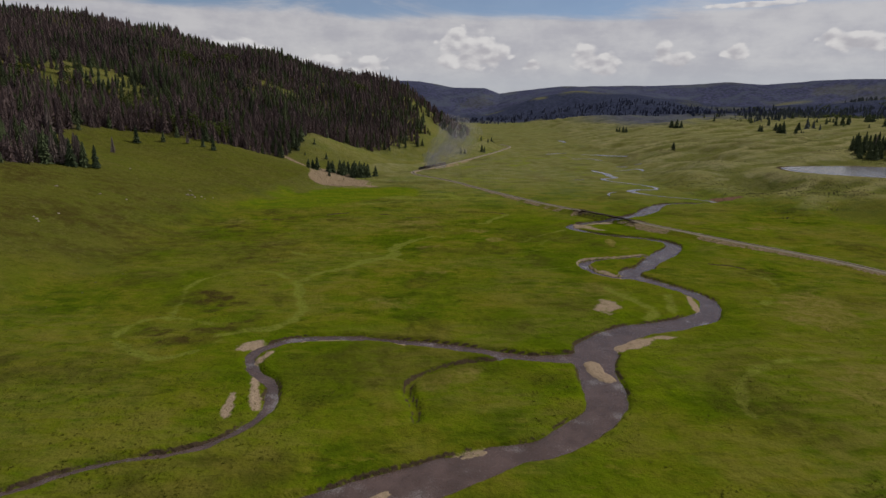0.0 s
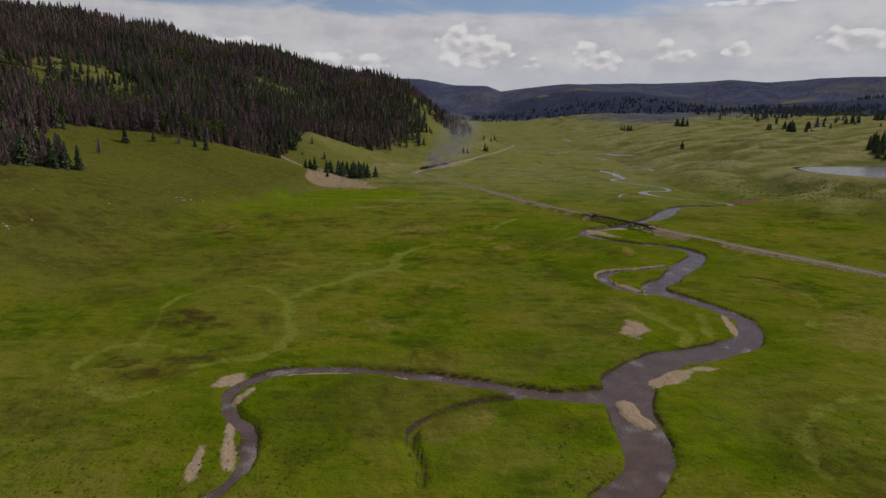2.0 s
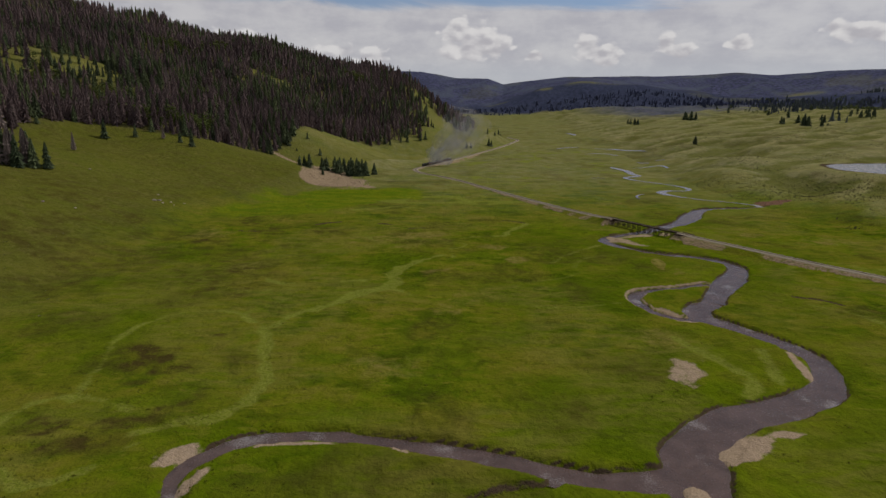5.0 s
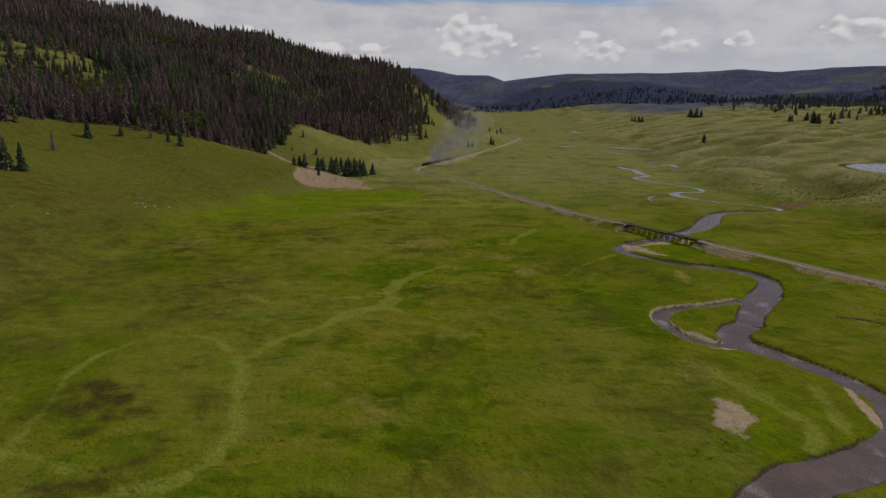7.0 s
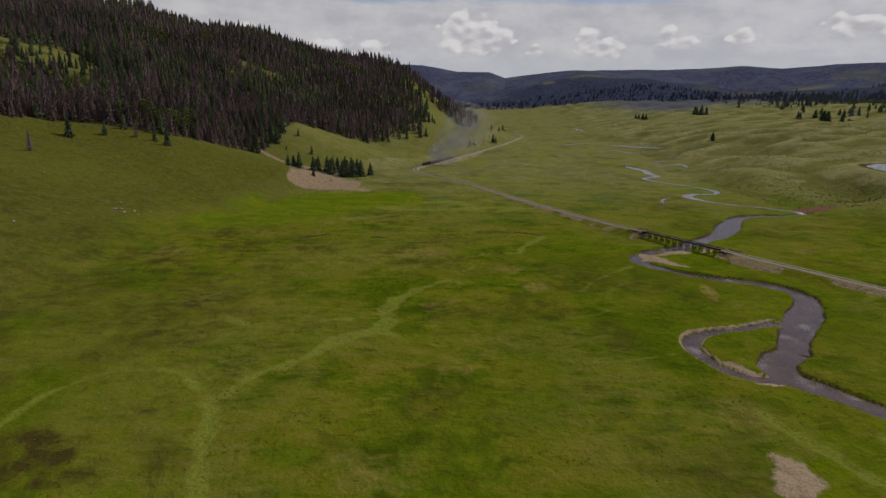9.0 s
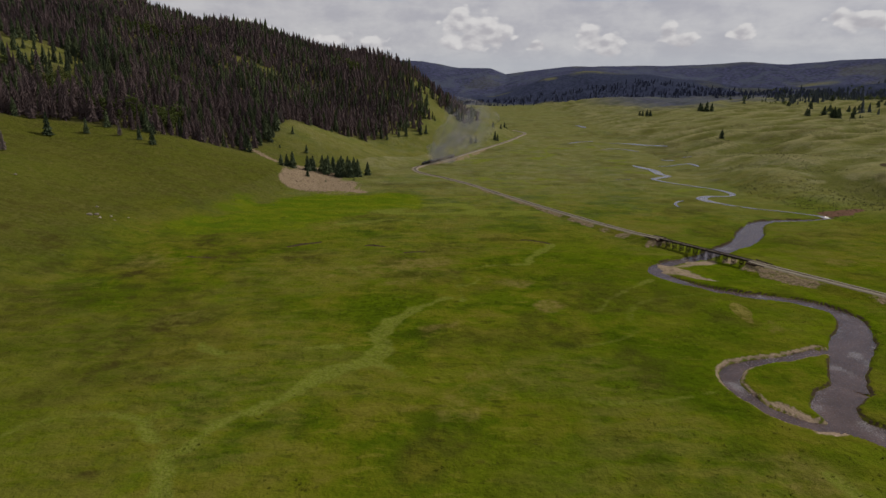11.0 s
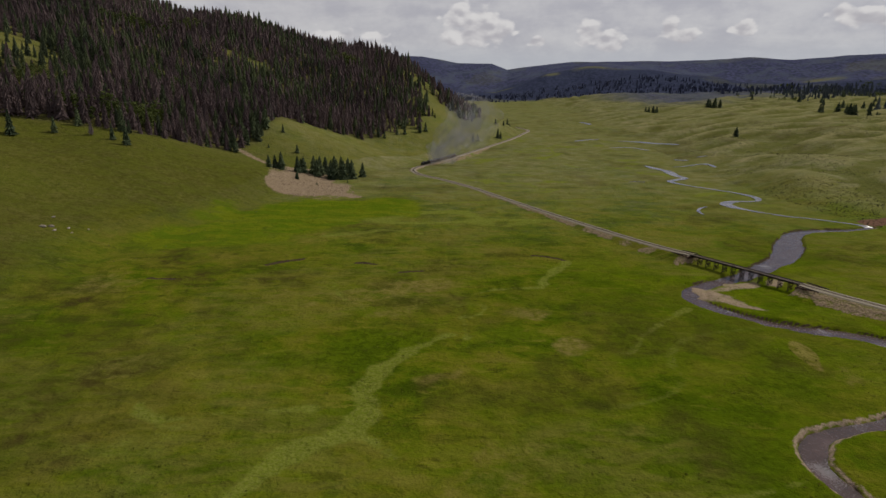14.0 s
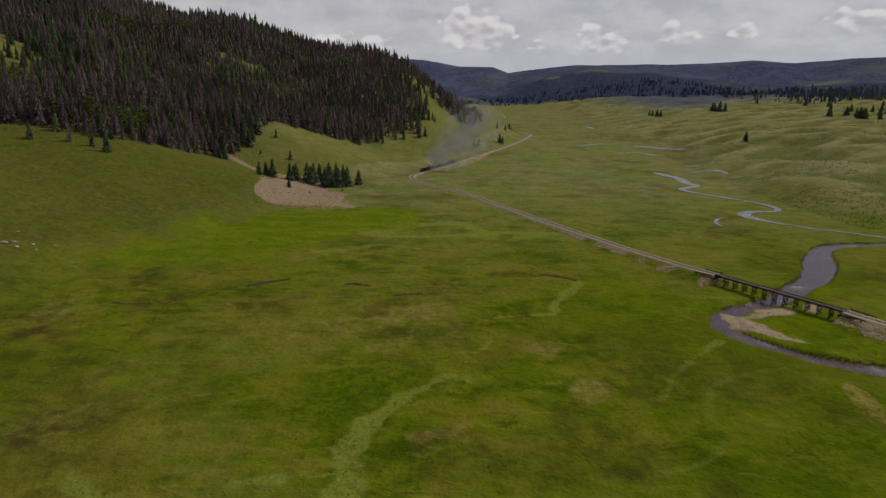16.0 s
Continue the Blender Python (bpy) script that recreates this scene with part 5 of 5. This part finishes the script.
def locomotive():
    t = new("steam_locomotive")
    tagged(t, "black narrow-gauge steam locomotive hauling the train", "locomotive")
    bm = rod(bmesh.new(), (-8.6, 0, 2.15), (-2.2, 0, 2.2), 0.86, 0.92, 20)
    part("boiler", bm, BLACK, t)
    part("smokebox_door", rod(bmesh.new(), (-8.75, 0, 2.15), (-8.58, 0, 2.15), 0.60, 0.74, 20), BLACK, t)
    part("headlamp", rod(bmesh.new(), (-8.95, 0, 3.15), (-8.5, 0, 3.15), 0.24, sides=12), ROOF, t)
    part("chimney", rod(rod(bmesh.new(), (-7.9, 0, 2.9), (-7.9, 0, 3.85), 0.24, 0.30, 14), (-7.9, 0, 3.85), (-7.9, 0, 3.98), 0.38, 0.36, 14), BLACK, t)
    part("sand_dome", rod(bmesh.new(), (-6.3, 0, 2.9), (-6.3, 0, 3.55), 0.44, 0.30, 14), BLACK, t)
    part("steam_dome", rod(bmesh.new(), (-4.4, 0, 2.9), (-4.4, 0, 3.65), 0.46, 0.32, 14), BLACK, t)
    cab = part("cab", box(box(bmesh.new(), (2.3, 2.7, 2.1), (-1.2, 0, 2.35), bevel=0.05), (2.8, 3.0, 0.14), (-1.2, 0, 3.47), bevel=0.05), BLACK, t)
    for s in (-1, 1):
        part("cab_window", box(bmesh.new(), (0.9, 0.05, 0.7), (-1.2, s * 1.36, 2.85)), PANE, cab)
        part("running_board", box(bmesh.new(), (7.4, 0.45, 0.10), (-5.4, s * 1.12, 1.55), bevel=0.02), BLACK, t)
        part("cylinder", rod(bmesh.new(), (-8.3, s * 1.05, 0.85), (-7.1, s * 1.05, 0.85), 0.36, sides=12), BLACK, t)
        part("side_rod", box(bmesh.new(), (4.4, 0.07, 0.16), (-4.4, s * 1.0, 0.62), bevel=0.01), STEEL, t)
        for k in range(4):
            wheel(t, -6.3 + 1.25 * k, s * 0.62, 0.56, STEEL)
        wheel(t, -8.9, s * 0.55, 0.36, STEEL)
        wheel(t, -0.8, s * 0.55, 0.40, STEEL)
    part("frame", box(bmesh.new(), (9.2, 1.0, 0.34), (-4.6, 0, 1.15), bevel=0.03), BLACK, t)
    bm = bmesh.new()
    for k in range(9):
        o = -1.1 + 0.275 * k
        box(bm, (0.09, 0.09, 0.95), (-9.6 + 0.4 * abs(o), o, 0.62), Euler((0, 0.5, 0)).to_matrix())
    part("pilot", bm, BLACK, t)
    return t


def tender():
    t = new("coal_tender")
    tagged(t, "black coal tender coupled behind the locomotive", "tender")
    part("tank", box(bmesh.new(), (6.2, 2.6, 1.6), (0, 0, 1.95), bevel=0.08), BLACK, t)
    part("coal", box(bmesh.new(), (4.2, 2.2, 0.7), (-0.8, 0, 2.9), bevel=0.3), BLACK, t, "heap of coal")
    for x in (-2.0, 2.0):
        truck = part("truck", box(bmesh.new(), (1.9, 1.3, 0.36), (x, 0, 0.72), bevel=0.03), BLACK, t)
        for dx in (-0.65, 0.65):
            for s in (-1, 1):
                part("wheel", rod(bmesh.new(), (x + dx, s * 0.6 - 0.05, 0.36), (x + dx, s * 0.6 + 0.05, 0.36), 0.36, sides=12), BLACK, truck)
    return t


def coach(paint, label, open_sides=False):
    t = new("railway_coach")
    tagged(t, label, "railway coach", "coaches of the train")
    long = 12.2
    part("floor_frame", box(bmesh.new(), (long, 2.45, 0.32), (0, 0, 1.0), bevel=0.03), BLACK, t)
    body = part("body", box(bmesh.new(), (long - 1.3, 2.4, 2.0 if not open_sides else 0.95), (0, 0, 2.15 if not open_sides else 1.62), bevel=0.05), paint, t)
    bm = bmesh.new()
    bmesh.ops.create_cone(bm, cap_ends=True, segments=20, radius1=1.36, radius2=1.36, depth=long + 0.1, matrix=Matrix.Diagonal((1, 1, 0.42, 1)) @ Matrix.Rotation(radians(90), 4, "Y"))
    bmesh.ops.translate(bm, verts=bm.verts, vec=(0, 0, 3.15))
    roof = part("roof", bm, ROOF, t, "grey curved roof")
    part("clerestory", box(bmesh.new(), (long - 1.8, 1.2, 0.40), (0, 0, 3.72), bevel=0.08), ROOF, roof)
    for s in (-1, 1):
        for k in range(11):
            x = -4.9 + 0.98 * k
            if open_sides:
                part("post", box(bmesh.new(), (0.10, 0.10, 1.1), (x, s * 1.15, 2.6)), paint, t)
            else:
                part("window", box(bmesh.new(), (0.62, 0.06, 0.78), (x, s * 1.19, 2.55)), PANE, body)
    for x in (-long / 2 + 0.3, long / 2 - 0.3):
        part("platform_rail", box(box(bmesh.new(), (0.08, 2.2, 0.08), (x, 0, 2.1)), (0.06, 2.2, 0.06), (x, 0, 1.6)), BLACK, t)
    for x in (-4.0, 4.0):
        truck = part("truck", box(bmesh.new(), (2.0, 1.3, 0.36), (x, 0, 0.70), bevel=0.03), BLACK, t)
        for dx in (-0.75, 0.75):
            for s in (-1, 1):
                part("wheel", rod(bmesh.new(), (x + dx, s * 0.6 - 0.05, 0.36), (x + dx, s * 0.6 + 0.05, 0.36), 0.36, sides=12), BLACK, truck)
    return t


def build_train():
    d = np.r_[0, np.cumsum(np.hypot(*np.diff(RAIL, axis=0).T))]
    nose = float(np.interp(826, RAIL[200:, 1], d[200:]))

    def stand(length):
        x, y, turn = along_rail(length)
        return pose(x, y, float(rail_level(x, y)) + 0.28, 0, 0, turn)

    engine = locomotive()
    engine.matrix_world = stand(nose + 9.6)
    tender().matrix_world = stand(nose + 13.4)
    first = coach(MAROON, "dark maroon passenger coach with a grey roof")
    second = coach(OCHRE, "open-sided ochre sightseeing car", True)
    at = nose + 23.6
    for k in range(6):
        if k == 0:
            first.matrix_world = stand(at)
        elif k == 3:
            second.matrix_world = stand(at)
        else:
            copy_thing(first, stand(at))
        at += 13.0


build_train()


def smoke_material():
    mat = bpy.data.materials.new("smoke")
    mat.use_nodes = True
    n = Nodes(mat)
    pos = n.add("NewGeometry").outputs["Position"]
    wisp = n.noise(pos, 0.07, 5, 0.62, 0.8)
    clear, soft = n.add("BsdfTransparent"), n.add("BsdfDiffuse")
    soft.inputs[0].default_value = (0.46, 0.44, 0.44, 1)
    mixed = n.add("MixShader")
    n.link(n.math("MULTIPLY", n.ramp(wisp, 0.32, 0.68, 0.06, 0.50), n.attr("smokiness")), mixed.inputs[0])
    n.link(clear.outputs[0], mixed.inputs[1])
    n.link(soft.outputs[0], mixed.inputs[2])
    out = n.add("OutputMaterial")
    n.link(mixed.outputs[0], out.inputs[0])
    return mat


def build_smoke():
    """A drifting plume of thin billows above the train."""
    fumes = smoke_material()
    plume = new("smoke_plume")
    tagged(plume, "thin grey smoke drifting back over the train", "smoke", kind="stuff")
    base = Vector((-17, 834, float(rail_level(-17, 834)) + 4))
    # nested billows round one drifting core: share of the full width, density
    for share, density in ((1.0, 0.55), (0.68, 0.75), (0.36, 1.0)):
        rings, sides, verts, thick = 30, 28, [], []
        for k in range(rings + 1):
            q = k / rings
            core = base + Vector((6 + 62 * q ** 0.9, 8 + 30 * q, 2 + 58 * q ** 1.05))
            wide = (2.2 + 31 * q ** 0.55) * math.sqrt(max(0.0, 1 - (max(q - 0.62, 0) / 0.38) ** 2)) * (share if q > 0.04 else 1) + 0.02
            for m in range(sides):
                a = 6.2832 * m / sides
                d = Vector((math.cos(a), 0.8 * math.sin(a), math.sin(a) * 0.75 - math.cos(a) * 0.35))
                lump = 1 + 0.42 * noise.noise(d * 1.7 + Vector((share * 9, 0, q * 5.5))) + 0.22 * noise.noise(d * 4.2 + Vector((0, share * 7, q * 13)))
                verts.append(core + d * wide * lump)
                thick.append(density * (1 - 0.80 * q) * min(1, 0.3 + q * 6))
        faces = [(k * sides + m, k * sides + (m + 1) % sides, (k + 1) * sides + (m + 1) % sides, (k + 1) * sides + m) for k in range(rings) for m in range(sides)]
        mesh = tri_mesh("billow", verts, faces, True)
        set_values(mesh, "smokiness", thick)
        mesh.materials.append(fumes)
        mesh_part("billow", mesh, plume)


build_smoke()


# ---- rocks and low growth ----
def boulder(seed, size):
    r = random.Random(seed)
    bm = bmesh.new()
    bmesh.ops.create_icosphere(bm, subdivisions=2, radius=1)
    off = Vector((r.uniform(0, 90), r.uniform(0, 90), 0))
    for v in bm.verts:
        v.co *= 1 + 0.35 * noise.noise(v.co * 0.9 + off) + 0.15 * noise.noise(v.co * 2.6 + off)
        v.co = Vector((v.co.x * 1.2, v.co.y * 0.9, v.co.z * 0.62)) * size
    return bm


def build_rocks():
    spots = [(-205, 487, 1.5), (-203, 490, 1.3), (-199, 486, 0.9), (-196, 493, 0.8), (-192, 489, 0.6), (-262, 406, 1.0), (-239, 418, 0.9), (-231, 336, 0.9), (-228, 333, 0.7),
             (-234, 338, 0.6), (-209, 502, 0.8), (-223, 423, 0.8), (-230, 355, 0.7), (-268, 520, 0.9), (-188, 497, 0.6)]
    for k, (x, y, size) in enumerate(spots):
        mesh = bpy.data.meshes.new("boulder")
        bm = boulder(k, size)
        bm.to_mesh(mesh)
        bm.free()
        mesh.materials.append(STONE)
        rock = new("boulder", mesh)
        rock.matrix_world = pose(x, y, ground_at(x, y) + 0.12 * size, 0, 0, 40 * k)
        tagged(rock, "pale weathered boulder on the grassy slope", "boulder", "boulders on the slope")
    # loose stones over the talus
    rng = np.random.default_rng(9)
    n = 2600
    x, y = rng.uniform(-165, -55, n), rng.uniform(620, 745, n)
    keep = np.hypot((x + 108 + 0.30 * (y - 680)) / 36, (y - 682) / 52) < 1
    x, y = x[keep], y[keep]
    size = rng.uniform(0.2, 0.7, x.shape)
    bm = boulder(77, 1.0)
    bmesh.ops.triangulate(bm, faces=bm.faces)
    bm.verts.ensure_lookup_table()
    v = np.array([c.co[:] for c in bm.verts])
    f = np.array([[c.index for c in face.verts] for face in bm.faces])
    bm.free()
    spots = np.stack([x, y, heights(x, y), size * 0.8, size, rng.uniform(0, 6.28, x.shape), rng.uniform(0, 1, x.shape), np.zeros_like(x)], 1)
    scatter("talus_stones", [(v, f)], spots, STONE_TONE, "tan rubble stones covering the talus slope", "stones")


STONE_TONE = tone_material("talus_rock", (0.125, 0.090, 0.058), (0.290, 0.215, 0.145), 0.95, 1.1, False)
SEDGE = tone_material("sedge", (0.080, 0.085, 0.008), (0.150, 0.150, 0.020), 0.95, 0.8, 0.6)
SAGE = tone_material("sage_scrub", (0.062, 0.062, 0.026), (0.112, 0.108, 0.050), 0.95, 0.8)
build_rocks()


def tuft(rng, blades):
    """A low clump of leaning blades."""
    v, f = [], []
    for _ in range(blades):
        a, lean, w = rng.uniform(0, 6.28), rng.uniform(0.25, 0.95), rng.uniform(0.12, 0.26)
        c, s = math.cos(a), math.sin(a)
        k = len(v)
        v += [(0.15 * c - w * s, 0.15 * s + w * c, -0.1), (0.15 * c + w * s, 0.15 * s - w * c, -0.1), (lean * c, lean * s, rng.uniform(0.55, 1.0))]
        f.append((k, k + 1, k + 2))
    return np.array(v), np.array(f)


def build_tussocks():
    rng = np.random.default_rng(31)
    r = random.Random(32)
    tufts = [tuft(r, 9) for _ in range(5)]
    n = 20000
    y = 96 + 420 * rng.uniform(0, 1, n) ** 1.3
    x = rng.uniform(-1, 1, n) * (0.80 * y + 40)
    field = rolling(x, y, 17, 221, 3) + 0.5 * rolling(x, y, 70, 223, 2)
    s = foot_line(y) - x
    keep = (field > 0.12) & (x < 230) & (s < 60)
    x, y = x[keep], y[keep]
    z = heights(x, y)
    ok = z > valley_level(y) + 0.15
    x, y, z = x[ok], y[ok], z[ok]
    size = rng.uniform(0.14, 0.34, x.shape)
    spots = np.stack([x, y, z, size, size * rng.uniform(1.4, 3.0, x.shape), rng.uniform(0, 6.28, x.shape), rng.uniform(0, 1, x.shape), rng.integers(0, 10, x.shape)], 1)
    scatter("sedge_tussocks", tufts, spots, SEDGE, "low green sedge tussocks across the wet meadow", "grass")
    n = 42000
    x, y = rng.uniform(255, 760, n), 460 + 790 * rng.uniform(0, 1, n) ** 1.6
    keep = (rolling(x, y, 60, 231, 3) + rng.uniform(-0.3, 0.3, n) > 0.0) & (x < 0.80 * y + 40) & (pond_edge(x, y) > 1.15) & (x > east_line(y))
    x, y = x[keep], y[keep]
    size = rng.uniform(0.30, 0.80, x.shape)
    spots = np.stack([x, y, heights(x, y), size, size * rng.uniform(1.0, 1.7, x.shape), rng.uniform(0, 6.28, x.shape), rng.uniform(0, 1, x.shape), rng.integers(0, 10, x.shape)], 1)
    scatter("sage_bushes", [tuft(r, 14) for _ in range(4)], spots, SAGE, "dull green sage scrub dotted over the upland", "scrub")


build_tussocks()


def build_slope_scrub():
    """Small dull tufts and stones all over the steep pasture."""
    rng = np.random.default_rng(41)
    r = random.Random(42)
    n = 1400
    y = rng.uniform(180, 860, n)
    x = foot_line(y) - rng.uniform(-20, 240, n)
    keep = (x > -0.80 * (y + 10) - 20) & (wood_mask(x, y) < 0.3) & (rolling(x, y, 40, 241, 3) > -0.25) & (np.abs(x + 20) > 20)
    x, y = x[keep], y[keep]
    size = rng.uniform(0.22, 0.65, x.shape)
    spots = np.stack([x, y, heights(x, y), size * 0.7, size * rng.uniform(1.0, 2.2, x.shape), rng.uniform(0, 6.28, x.shape), rng.uniform(0, 1, x.shape), rng.integers(0, 10, x.shape)], 1)
    scatter("pasture_tufts", [tuft(r, 10) for _ in range(4)], spots, SAGE, "dull tufts of herb dotted over the hill pasture", "grass")


build_slope_scrub()
